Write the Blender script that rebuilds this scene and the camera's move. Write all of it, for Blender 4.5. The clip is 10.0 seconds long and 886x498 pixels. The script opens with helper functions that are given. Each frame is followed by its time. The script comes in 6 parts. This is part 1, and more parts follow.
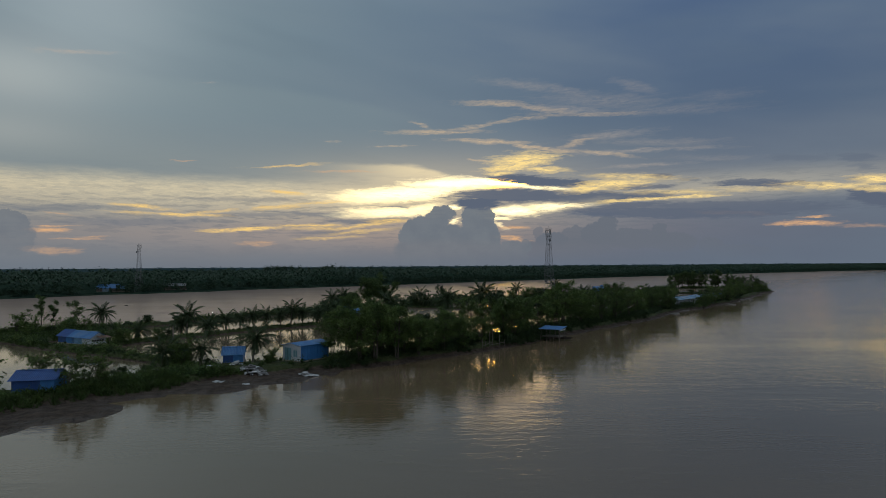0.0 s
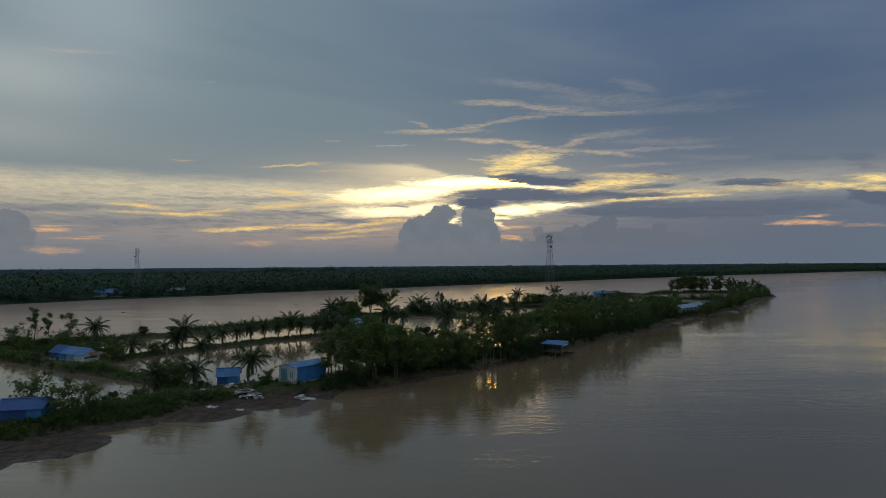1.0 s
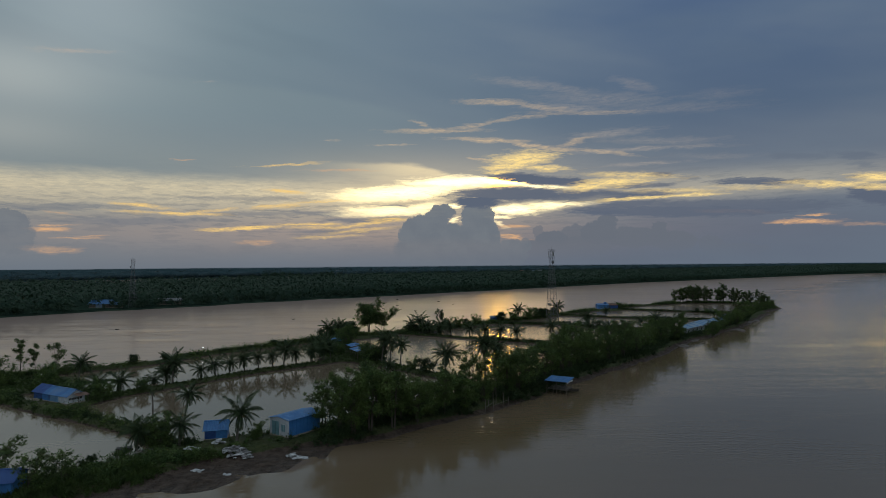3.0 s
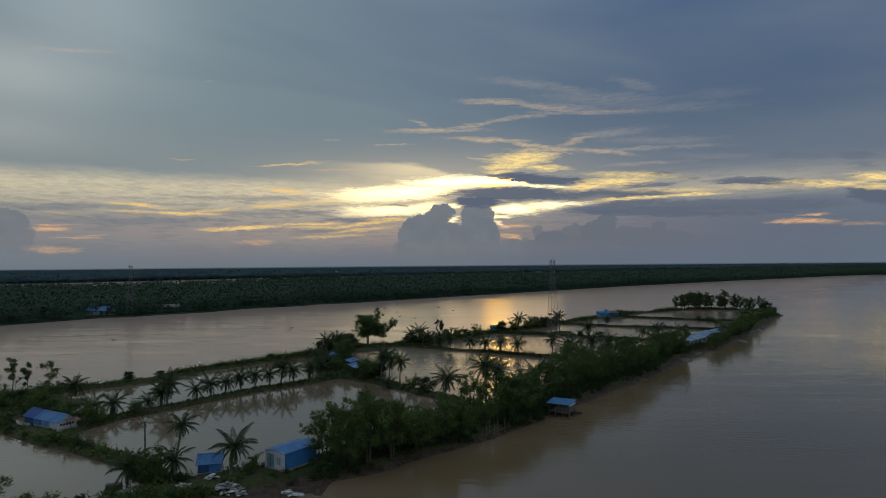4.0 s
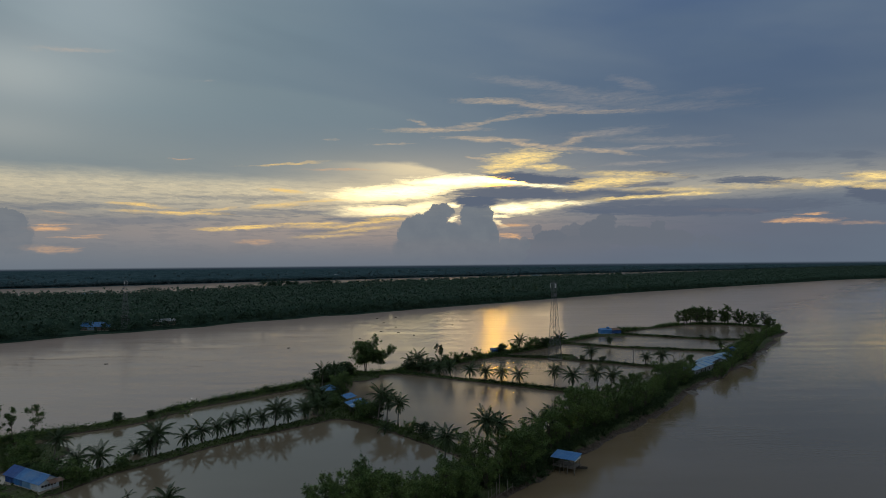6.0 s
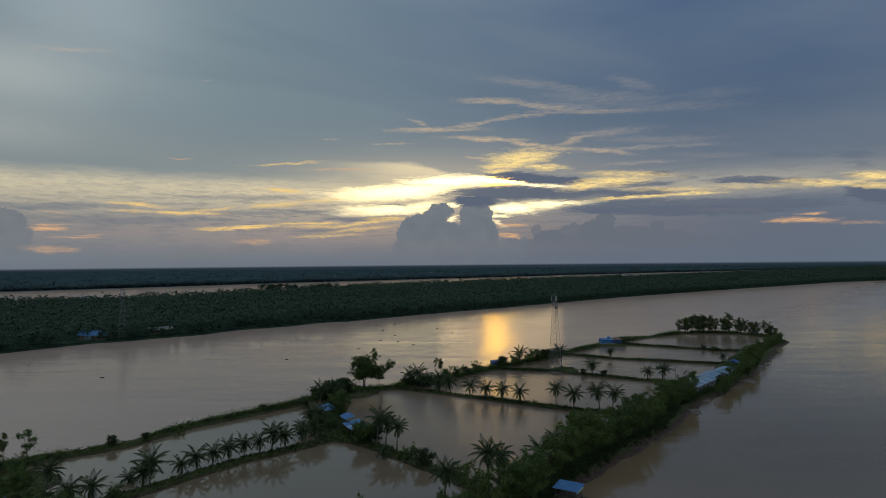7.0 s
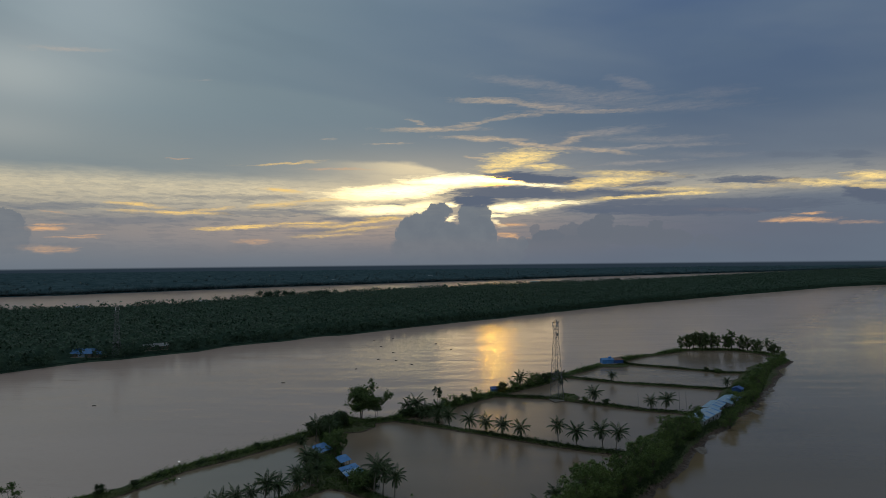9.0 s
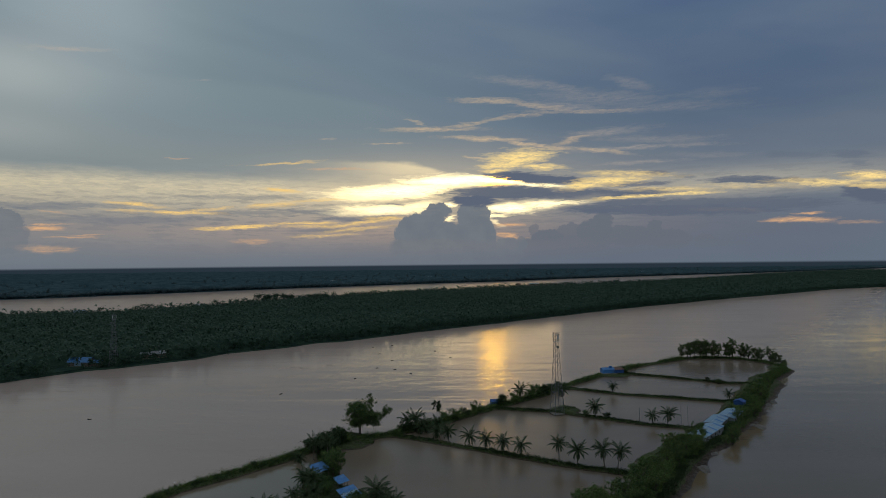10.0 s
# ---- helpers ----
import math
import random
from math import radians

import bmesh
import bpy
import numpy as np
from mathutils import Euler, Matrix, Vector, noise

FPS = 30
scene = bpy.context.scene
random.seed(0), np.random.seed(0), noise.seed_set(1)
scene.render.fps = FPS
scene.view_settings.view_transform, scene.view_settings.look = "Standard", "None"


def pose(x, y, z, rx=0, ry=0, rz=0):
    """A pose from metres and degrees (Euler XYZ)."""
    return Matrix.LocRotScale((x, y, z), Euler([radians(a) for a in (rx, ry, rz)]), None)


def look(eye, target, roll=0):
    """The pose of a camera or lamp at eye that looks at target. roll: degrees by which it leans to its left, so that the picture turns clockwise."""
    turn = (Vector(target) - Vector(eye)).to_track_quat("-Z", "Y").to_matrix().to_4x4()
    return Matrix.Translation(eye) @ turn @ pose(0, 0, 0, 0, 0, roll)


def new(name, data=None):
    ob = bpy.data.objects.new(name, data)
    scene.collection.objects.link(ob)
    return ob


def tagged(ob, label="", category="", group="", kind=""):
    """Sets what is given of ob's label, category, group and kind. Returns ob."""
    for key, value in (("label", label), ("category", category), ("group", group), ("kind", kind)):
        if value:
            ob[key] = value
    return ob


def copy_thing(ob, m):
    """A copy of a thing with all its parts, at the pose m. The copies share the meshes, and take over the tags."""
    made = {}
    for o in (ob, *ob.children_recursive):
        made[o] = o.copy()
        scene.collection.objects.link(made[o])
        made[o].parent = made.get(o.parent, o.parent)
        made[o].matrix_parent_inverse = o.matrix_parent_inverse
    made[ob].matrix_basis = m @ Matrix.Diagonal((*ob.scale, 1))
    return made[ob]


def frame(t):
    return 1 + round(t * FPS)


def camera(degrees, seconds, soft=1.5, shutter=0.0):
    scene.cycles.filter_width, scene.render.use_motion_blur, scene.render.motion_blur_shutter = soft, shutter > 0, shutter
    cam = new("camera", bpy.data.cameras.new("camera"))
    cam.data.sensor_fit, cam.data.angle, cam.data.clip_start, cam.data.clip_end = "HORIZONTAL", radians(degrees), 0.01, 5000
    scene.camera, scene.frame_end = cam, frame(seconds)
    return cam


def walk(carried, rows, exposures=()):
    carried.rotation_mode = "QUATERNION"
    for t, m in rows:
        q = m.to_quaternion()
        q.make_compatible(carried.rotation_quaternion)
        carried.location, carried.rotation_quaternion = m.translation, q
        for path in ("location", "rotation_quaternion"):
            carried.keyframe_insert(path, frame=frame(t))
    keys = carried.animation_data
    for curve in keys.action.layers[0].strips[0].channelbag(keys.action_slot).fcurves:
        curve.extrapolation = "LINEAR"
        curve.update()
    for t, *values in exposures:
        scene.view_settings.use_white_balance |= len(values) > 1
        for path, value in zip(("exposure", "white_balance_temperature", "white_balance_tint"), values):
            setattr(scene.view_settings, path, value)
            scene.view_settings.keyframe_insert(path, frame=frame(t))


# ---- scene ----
cam = camera(73.0, 10.0, soft=0.3)
PATH = [
    (0.0, pose(3.245, -3.484, 18.014, 91.612, 0.415, 0.199)),
    (0.5, pose(3.250, -2.185, 19.643, 91.590, 0.429, 0.202)),
    (1.0, pose(3.255, -0.883, 21.344, 91.568, 0.442, 0.203)),
    (1.5, pose(3.259, 0.421, 23.132, 91.548, 0.455, 0.201)),
    (2.0, pose(3.262, 1.727, 25.019, 91.529, 0.467, 0.196)),
    (2.5, pose(3.263, 3.035, 27.013, 91.511, 0.478, 0.189)),
    (3.0, pose(3.264, 4.343, 29.120, 91.494, 0.489, 0.180)),
    (3.5, pose(3.264, 5.650, 31.342, 91.478, 0.500, 0.169)),
    (4.0, pose(3.262, 6.957, 33.679, 91.463, 0.510, 0.155)),
    (4.5, pose(3.260, 8.261, 36.127, 91.449, 0.520, 0.138)),
    (5.0, pose(3.257, 9.563, 38.679, 91.436, 0.529, 0.120)),
    (5.5, pose(3.252, 10.862, 41.325, 91.424, 0.537, 0.099)),
    (6.0, pose(3.247, 12.157, 44.052, 91.413, 0.545, 0.075)),
    (6.5, pose(3.240, 13.446, 46.845, 91.403, 0.553, 0.049)),
    (7.0, pose(3.233, 14.731, 49.683, 91.394, 0.560, 0.021)),
    (7.5, pose(3.225, 16.009, 52.544, 91.386, 0.567, -0.009)),
    (8.0, pose(3.215, 17.280, 55.404, 91.379, 0.573, -0.042)),
    (8.5, pose(3.205, 18.543, 58.234, 91.373, 0.578, -0.078)),
    (9.0, pose(3.193, 19.798, 61.001, 91.368, 0.584, -0.116)),
    (9.5, pose(3.181, 21.043, 63.672, 91.364, 0.588, -0.156)),
    (10.0, pose(3.168, 22.279, 66.209, 91.361, 0.592, -0.198)),
]
walk(cam, PATH, exposures=[(0.0, 0.0), (10.0, 0.0)])

# ---------------------------------------------------------------- world and sun
SUN_AZ, SUN_EL = 5.3, 7.4          # degrees right of straight ahead, and above the horizon

# cloud forms: azimuth, elevation, half width, half height (degrees), strength
SUN_GAPS = [
    (-3.77, 6.89, 6.46, 0.69, 1.7, 0.058),
    (-6.73, 6.46, 3.74, 0.59, 1.0, 0.053),
    (0.84, 7.82, 4.33, 0.48, 2.0, 0.018),
    (5.17, 7.86, 4.29, 0.37, 2.0, -0.091),
    (8.9, 7.34, 2.9, 0.26, 1.7, -0.109),
    (-5.13, 5.12, 4.56, 0.48, 1.5, -0.002),
    (-7.27, 4.86, 3.2, 0.32, 0.9, 0.001),
    (-2.16, 5.49, 1.9, 0.43, 1.2, 0.093),
    (6.48, 5.16, 2.78, 0.499, 1.955, 0.01),
    (10.19, 5.5, 3.15, 0.499, 1.495, 0.074),
    (5.13, 4.49, 1.07, 0.16, 1.3, -0.036),
    (13.57, 5.87, 2.05, 0.351, 1.15, 0.088),
    (0.93, 5.57, 0.54, 0.27, 2.0, -0.011),
    (1.13, 4.28, 0.38, 0.32, 1.2, -0.011),
    (5.39, 3.84, 0.75, 0.21, 0.8, -0.418),
]
GOLD = [
    (7.61, 9.91, 2.77, 0.68, 1, 0.066),
    (6.26, 9.26, 2.41, 0.37, 1, 0.032),
    (9.72, 9.0, 1.84, 0.26, 0.875, -0.086),
    (5.18, 8.81, 1.34, 0.16, 1, -0.023),
    (15.87, 7.39, 3.01, 0.41, 0.938, 0.016),
    (17.62, 7.92, 3.93, 0.3, 0.562, -0.074),
    (18.08, 5.9, 3.91, 0.15, 1, 0.019),
    (22.61, 5.99, 2.54, 0.15, 0.875, -0.01),
    (20.98, 6.42, 3.77, 0.2, 0.5, -0.053),
    (13.59, 7.07, 2.05, 0.31, 1, 0.062),
    (35.73, 6.49, 1.61, 0.3, 0.938, -0.092),
    (33.33, 6.17, 2.65, 0.27, 0.812, -0.046),
    (31.01, 6.44, 1.99, 0.23, 0.5, -0.078),
    (35.89, 5.78, 1.42, 0.22, 0.75, -0.084),
    (27.29, 6.34, 4.27, 0.19, 0.312, -0.067),
]
STREAKS = [
    (-18.32, 3.47, 3.66, 0.15, 0.95, 0.062),
    (-12.53, 3.88, 2.48, 0.13, 0.9, 0.005),
    (-7.81, 3.89, 2.92, 0.21, 0.75, 0.12),
    (-12.02, 3.57, 2.33, 0.16, 0.6, 0.004),
    (-7.82, 3.3, 3.19, 0.16, 0.55, 0.079),
    (-10.72, 2.72, 2.87, 0.16, 0.5, 0.05),
    (-5.14, 4.32, 2.15, 0.16, 0.8, -0.023),
    (-27.07, 5.27, 2.37, 0.17, 0.75, -0.064),
    (-23.29, 4.65, 2.75, 0.15, 0.85, 0.003),
    (-27.28, 4.73, 2.36, 0.1, 0.45, -0.024),
    (-21.2, 5.0, 2.12, 0.13, 0.6, 0.151),
    (-15.59, 5.52, 2.41, 0.21, 0.7, 0.099),
    (-11.49, 6.0, 2.6, 0.11, 0.6, 0.062),
    (-14.83, 6.88, 1.72, 0.16, 0.8, -0.081),
    (-14.72, 9.36, 3.05, 0.11, 0.6, 0.083),
]
FAINT_STREAKS = [
    (-33.52, 3.11, 1.21, 0.18, 0.75, 0.025),
    (-33.14, 3.44, 1.52, 0.07, 0.6, 0.028),
    (-31.79, 2.41, 1.76, 0.09, 0.5, 0.015),
    (-30.4, 2.62, 1.01, 0.09, 0.4, 0.016),
    (-33.13, 1.44, 1.9, 0.23, 0.45, -0.031),
    (-17.34, 2.19, 1.38, 0.21, 0.45, 0.002),
    (-32.96, 4.44, 1.15, 0.09, 0.35, -0.103),
    (-23.75, 9.35, 0.91, 0.07, 0.4, 0.06),
    (30.86, 3.26, 2.19, 0.19, 0.95, -0.022),
    (31.94, 3.77, 0.86, 0.11, 0.8, -0.005),
    (34.75, 2.9, 1.46, 0.13, 0.3, -0.047),
    (-9.9, 8.96, 3.16, 0.1, 0.4, 0.017),
    (25.51, 4.42, 2.64, 0.19, 0.25, -0.069),
    (6.62, 3.61, 1.39, 0.16, 0.85, -0.037),
    (6.45, 2.59, 1.6, 0.21, 0.75, -0.166),
]
WISPS = [
    (-0.74, 12.64, 4.396, 0.203, 0.508, 0.013),
    (3.61, 13.25, 3.51, 0.179, 0.41, 0.167),
    (7.92, 13.73, 2.884, 0.156, 0.344, 0.073),
    (13.18, 13.81, 5.0, 0.156, 0.271, -0.044),
    (-2.09, 13.32, 0.94, 0.164, 0.41, -0.288),
    (4.72, 15.17, 3.499, 0.234, 0.41, -0.049),
    (9.0, 14.6, 3.424, 0.234, 0.295, -0.182),
    (4.41, 11.72, 3.607, 0.203, 0.615, -0.054),
    (8.15, 11.14, 3.154, 0.179, 0.59, -0.193),
    (10.79, 10.72, 2.257, 0.203, 0.541, -0.094),
    (12.36, 11.27, 1.685, 0.242, 0.41, 0.244),
    (-5.09, 11.33, 1.631, 0.078, 0.451, 0.027),
    (3.3, 9.96, 0.929, 0.101, 0.574, -0.117),
    (-10.52, 11.7, 0.68, 0.078, 0.287, 0.027),
    (14.66, 10.27, 3.013, 0.156, 0.451, -0.156),
]
VEILS = [
    (7.7, 16.72, 3.36, 0.315, 0.208, -0.14),
    (11.65, 15.95, 2.73, 0.36, 0.192, -0.302),
    (14.73, 14.9, 4.799, 0.621, 0.176, -0.094),
    (17.76, 15.96, 1.544, 0.387, 0.16, -0.34),
    (20.63, 13.66, 5.492, 0.387, 0.128, -0.055),
    (11.63, 14.36, 3.822, 0.36, 0.24, -0.107),
    (15.44, 11.8, 3.181, 0.315, 0.288, 0.035),
    (19.63, 10.9, 4.043, 0.27, 0.192, -0.076),
    (17.66, 10.29, 4.651, 0.162, 0.336, -0.004),
    (22.22, 10.2, 2.929, 0.18, 0.224, -0.05),
    (18.62, 8.92, 3.171, 0.135, 0.336, 0.001),
    (24.26, 9.21, 2.835, 0.216, 0.128, -0.081),
    (24.82, 14.39, 2.352, 0.378, 0.088, -0.017),
    (-31.79, 17.29, 2.152, 0.153, 0.44, 0.132),
    (-21.68, 16.13, 0.788, 0.063, 0.2, 0.096),
]
DARK_BANKS = [
    (3.2, 5.95, 2.5, 0.6, 1.0, 0.0),
    (8.91, 7.92, 4.12, 0.47, 1.0, -0.101),
    (5.71, 8.38, 1.61, 0.26, 0.9, -0.024),
    (12.05, 7.71, 1.86, 0.31, 1.0, -0.119),
    (6.23, 6.61, 5.87, 0.69, 0.95, -0.012),
    (13.58, 6.24, 5.62, 0.57, 0.9, -0.036),
    (18.58, 6.24, 2.92, 0.36, 0.8, -0.004),
    (20.47, 4.64, 9.45, 0.5, 0.85, -0.039),
    (16.59, 5.3, 2.99, 0.31, 0.8, 0.066),
    (25.52, 4.9, 7.91, 0.58, 0.7, -0.05),
    (28.14, 6.71, 3.87, 0.26, 0.9, -0.072),
    (27.3, 6.96, 1.71, 0.24, 0.8, -0.095),
    (19.96, 7.89, 1.24, 0.25, 0.8, -0.059),
    (35.7, 5.01, 1.49, 0.61, 1.0, -0.197),
    (35.17, 5.49, 0.94, 0.4, 0.9, -0.079),
    (18.1, 7.03, 2.94, 0.25, 0.7, -0.018),
]
DIM_BANKS = [
    (34.68, 8.3, 1.61, 0.26, 0.7, -0.158),
    (31.05, 8.59, 2.39, 0.23, 0.5, -0.1),
    (34.54, 6.6, 0.73, 0.13, 0.9, -0.09),
    (34.85, 7.49, 0.95, 0.22, 0.5, -0.102),
    (22.17, 7.5, 0.65, 0.15, 0.6, -0.17),
    (-4.59, 5.66, 1.51, 0.1, 0.8, -0.002),
    (-12.01, 4.89, 3.63, 0.26, 0.6, -0.022),
    (-32.96, 4.94, 4.59, 0.27, 0.5, 0.044),
    (-26.85, 3.97, 5.61, 0.34, 0.4, 0.024),
    (-17.58, 6.2, 5.9, 0.26, 0.4, 0.024),
    (-7.81, 4.32, 3.19, 0.19, 0.65, 0.021),
    (-10.98, 3.15, 4.17, 0.16, 0.5, 0.001),
    (32.16, 5.08, 2.71, 0.36, 0.5, -0.066),
    (14.06, 4.71, 2.55, 0.26, 0.7, -0.03),
    (-16.09, 4.79, 5.99, 0.21, 0.45, 0.014),
]
CUMULUS = [
    (-0.21, 4.99, 1.14, 0.75, 1.0),
    (-0.82, 4.19, 1.19, 1.08, 1.0),
    (-2.18, 3.66, 1.51, 1.08, 1.0),
    (-3.43, 2.69, 0.92, 1.46, 1.0),
    (2.87, 4.62, 1.19, 1.4, 1.0),
    (4.11, 4.4, 0.75, 1.07, 1.0),
    (3.23, 3.06, 1.73, 1.94, 1.0),
    (0.8, 2.23, 2.06, 1.62, 1.0),
    (0.24, 1.47, 4.96, 1.84, 1.0),
    (4.46, 2.24, 0.86, 1.72, 1.0),
    (6.43, 1.35, 1.39, 0.97, 0.9),
    (7.72, 1.82, 0.48, 0.64, 0.9),
    (5.09, 0.78, 2.79, 1.18, 0.9),
    (-35.91, 3.44, 1.21, 1.05, 0.8),
    (-35.9, 2.39, 1.42, 1.31, 0.7),
    (-36.26, 4.04, 0.71, 0.61, 0.8),
]
FAR_CUMULUS = [
    (15.22, 3.89, 0.86, 0.73, 0.9),
    (14.44, 2.87, 1.72, 1.15, 0.9),
    (12.24, 2.81, 1.24, 0.84, 0.75),
    (19.73, 3.04, 0.67, 0.71, 0.825),
    (17.53, 2.38, 3.44, 0.93, 0.825),
    (20.9, 1.95, 1.89, 0.91, 0.75),
    (10.15, 2.32, 1.57, 0.8, 0.9),
    (11.44, 1.55, 4.15, 1.06, 0.825),
    (23.9, 1.73, 0.99, 0.69, 0.525),
    (25.89, 1.09, 2.62, 0.58, 0.45),
    (-18.66, 1.47, 1.26, 0.62, 0.14),
    (-16.1, 1.31, 1.8, 0.47, 0.14),
    (-23.29, 1.32, 2.74, 0.6, 0.14),
    (-7.83, 1.22, 2.65, 0.64, 0.14),
    (-30.99, 1.54, 2.39, 0.56, 0.14),
    (8.84, 3.09, 0.53, 0.53, 0.6),
]

world = bpy.data.worlds.new("evening_sky")
scene.world = world
world.use_nodes = True
wt = world.node_tree
wt.nodes.clear()


class Net:
    """A short hand for node trees."""

    def __init__(self, tree):
        self.tree = tree

    def wire(self, socket, value):
        if isinstance(value, bpy.types.NodeSocket):
            self.tree.links.new(value, socket)
        else:
            socket.default_value = value

    def math(self, op, a, b=0.0, clamp=False):
        n = self.tree.nodes.new("ShaderNodeMath")
        n.operation, n.use_clamp = op, clamp
        self.wire(n.inputs[0], a)
        self.wire(n.inputs[1], b)
        return n.outputs[0]

    def vec(self, op, a, b=(0, 0, 0)):
        n = self.tree.nodes.new("ShaderNodeVectorMath")
        n.operation = op
        self.wire(n.inputs[0], a)
        self.wire(n.inputs[1], b)
        return n.outputs["Value"] if op in ("LENGTH", "DOT_PRODUCT") else n.outputs["Vector"]

    def ramp(self, x, lo, hi, out_lo=0.0, out_hi=1.0, smooth=True):
        n = self.tree.nodes.new("ShaderNodeMapRange")
        n.interpolation_type = "SMOOTHSTEP" if smooth else "LINEAR"
        for i, v in enumerate((x, lo, hi, out_lo, out_hi)):
            self.wire(n.inputs[i], v)
        return n.outputs[0]

    def noise(self, v, scale=1.0, detail=4.0, rough=0.55, colour=False):
        n = self.tree.nodes.new("ShaderNodeTexNoise")
        self.wire(n.inputs["Vector"], v)
        n.inputs["Scale"].default_value = scale
        n.inputs["Detail"].default_value = detail
        n.inputs["Roughness"].default_value = rough
        return n.outputs["Color" if colour else "Fac"]

    def mix(self, fac, a, b, blend="MIX"):
        n = self.tree.nodes.new("ShaderNodeMix")
        n.data_type, n.blend_type = "RGBA", blend
        self.wire(n.inputs[0], fac)
        for i, v in ((6, a), (7, b)):
            self.wire(n.inputs[i], v if isinstance(v, bpy.types.NodeSocket) else (*v, 1.0))
        return n.outputs[2]

    def gradient(self, x, stops):
        n = self.tree.nodes.new("ShaderNodeValToRGB")
        self.wire(n.inputs[0], x)
        els = n.color_ramp.elements
        while len(els) < len(stops):
            els.new(0.5)
        for el, (p, c) in zip(els, stops):
            el.position, el.color = p, (*c, 1.0)
        return n.outputs[0]


W = Net(wt)
coords = wt.nodes.new("ShaderNodeTexCoord").outputs["Generated"]
sep = wt.nodes.new("ShaderNodeSeparateXYZ")
wt.links.new(coords, sep.inputs[0])
DEG = 57.29578
azim = W.math("MULTIPLY", W.math("ARCTAN2", sep.outputs[0], sep.outputs[1]), DEG)
elev = W.math("MULTIPLY", W.math("ARCSINE", sep.outputs[2]), DEG)
comb = wt.nodes.new("ShaderNodeCombineXYZ")
wt.links.new(azim, comb.inputs[0])
wt.links.new(elev, comb.inputs[1])
ae = comb.outputs[0]

# ragged coordinates: long flat wisps, and round puffs
warp1 = W.vec("SUBTRACT", W.noise(W.vec("MULTIPLY", ae, (0.45, 1.9, 1)), 1.0, 7.0, 0.62, True), (0.5, 0.5, 0.5))
ae_flat = W.vec("ADD", ae, W.vec("MULTIPLY", warp1, (3.2, 0.62, 0)))
warp2 = W.vec("SUBTRACT", W.noise(ae, 1.5, 9.0, 0.66, True), (0.5, 0.5, 0.5))
ae_puff = W.vec("ADD", ae, W.vec("MULTIPLY", warp2, (1.15, 0.95, 0)))
fine = W.noise(W.vec("MULTIPLY", ae, (0.42, 3.0, 1)), 1.0, 10.0, 0.66)
fibre = W.noise(W.vec("MULTIPLY", ae_flat, (0.9, 5.0, 1)), 1.0, 9.0, 0.68)
tear = W.math("ADD", W.math("MULTIPLY", W.math("SUBTRACT", fibre, 0.5), 2.4), W.math("MULTIPLY", W.math("SUBTRACT", fine, 0.5), 1.6))
broad = W.noise(W.vec("MULTIPLY", ae, (0.035, 0.11, 1)), 1.0, 4.0, 0.5)


def torn(table, where, ragged, outer, inner):
    """Slanted ellipses of cloud, torn at the rim by noise; each holds its strength inside."""
    rim = W.math("MULTIPLY", tear, ragged)
    total = None
    for a, e, ra, re, s, tilt in table:
        off = W.vec("SUBTRACT", where, (a, e, 0))
        across = W.vec("DOT_PRODUCT", off, (1 / ra, 0, 0))
        rise = W.vec("DOT_PRODUCT", off, (-tilt / re, 1 / re, 0))
        flat = wt.nodes.new("ShaderNodeCombineXYZ")
        wt.links.new(across, flat.inputs[0])
        wt.links.new(rise, flat.inputs[1])
        d = W.vec("LENGTH", flat.outputs[0])
        m = W.ramp(W.math("ADD", d, rim), outer, inner, 0.0, s)
        total = m if total is None else W.math("MAXIMUM", total, m)
    return total


def forms(table, where, outer, inner):
    """The highest of soft ellipses, each with its strength."""
    total = None
    for a, e, ra, re, s in table:
        d = W.vec("LENGTH", W.vec("MULTIPLY", W.vec("SUBTRACT", where, (a, e, 0)), (1 / ra, 1 / re, 0)))
        m = W.ramp(d, outer, inner, 0.0, s)
        total = m if total is None else W.math("MAXIMUM", total, m)
    return total


def bell(a, e, ra, re, where=None):
    d = W.vec("LENGTH", W.vec("MULTIPLY", W.vec("SUBTRACT", where or ae, (a, e, 0)), (1 / ra, 1 / re, 0)))
    return W.math("POWER", 2.718, W.math("MULTIPLY", W.math("MULTIPLY", d, d), -1.0))


# the clear base: slate blue above, greyer to one side, pale and a little pink at the horizon
up = W.ramp(elev, 0.0, 60.0, smooth=False)
base_l = W.gradient(up, [(0.0, (0.15, 0.172, 0.205)), (0.05, (0.20, 0.205, 0.215)), (0.13, (0.24, 0.275, 0.275)), (0.22, (0.195, 0.255, 0.285)), (0.38, (0.195, 0.265, 0.30)), (0.6, (0.28, 0.36, 0.40)), (1.0, (0.33, 0.40, 0.46))])
base_r = W.gradient(up, [(0.0, (0.118, 0.145, 0.195)), (0.05, (0.12, 0.145, 0.195)), (0.13, (0.14, 0.17, 0.22)), (0.22, (0.088, 0.132, 0.205)), (0.38, (0.072, 0.12, 0.22)), (0.6, (0.17, 0.24, 0.33)), (1.0, (0.33, 0.40, 0.46))])
sky = W.mix(W.ramp(azim, -34.0, 30.0), base_l, base_r)
sky = W.mix(W.ramp(broad, 0.35, 0.68, 0.0, 0.32), sky, (0.16, 0.215, 0.265))
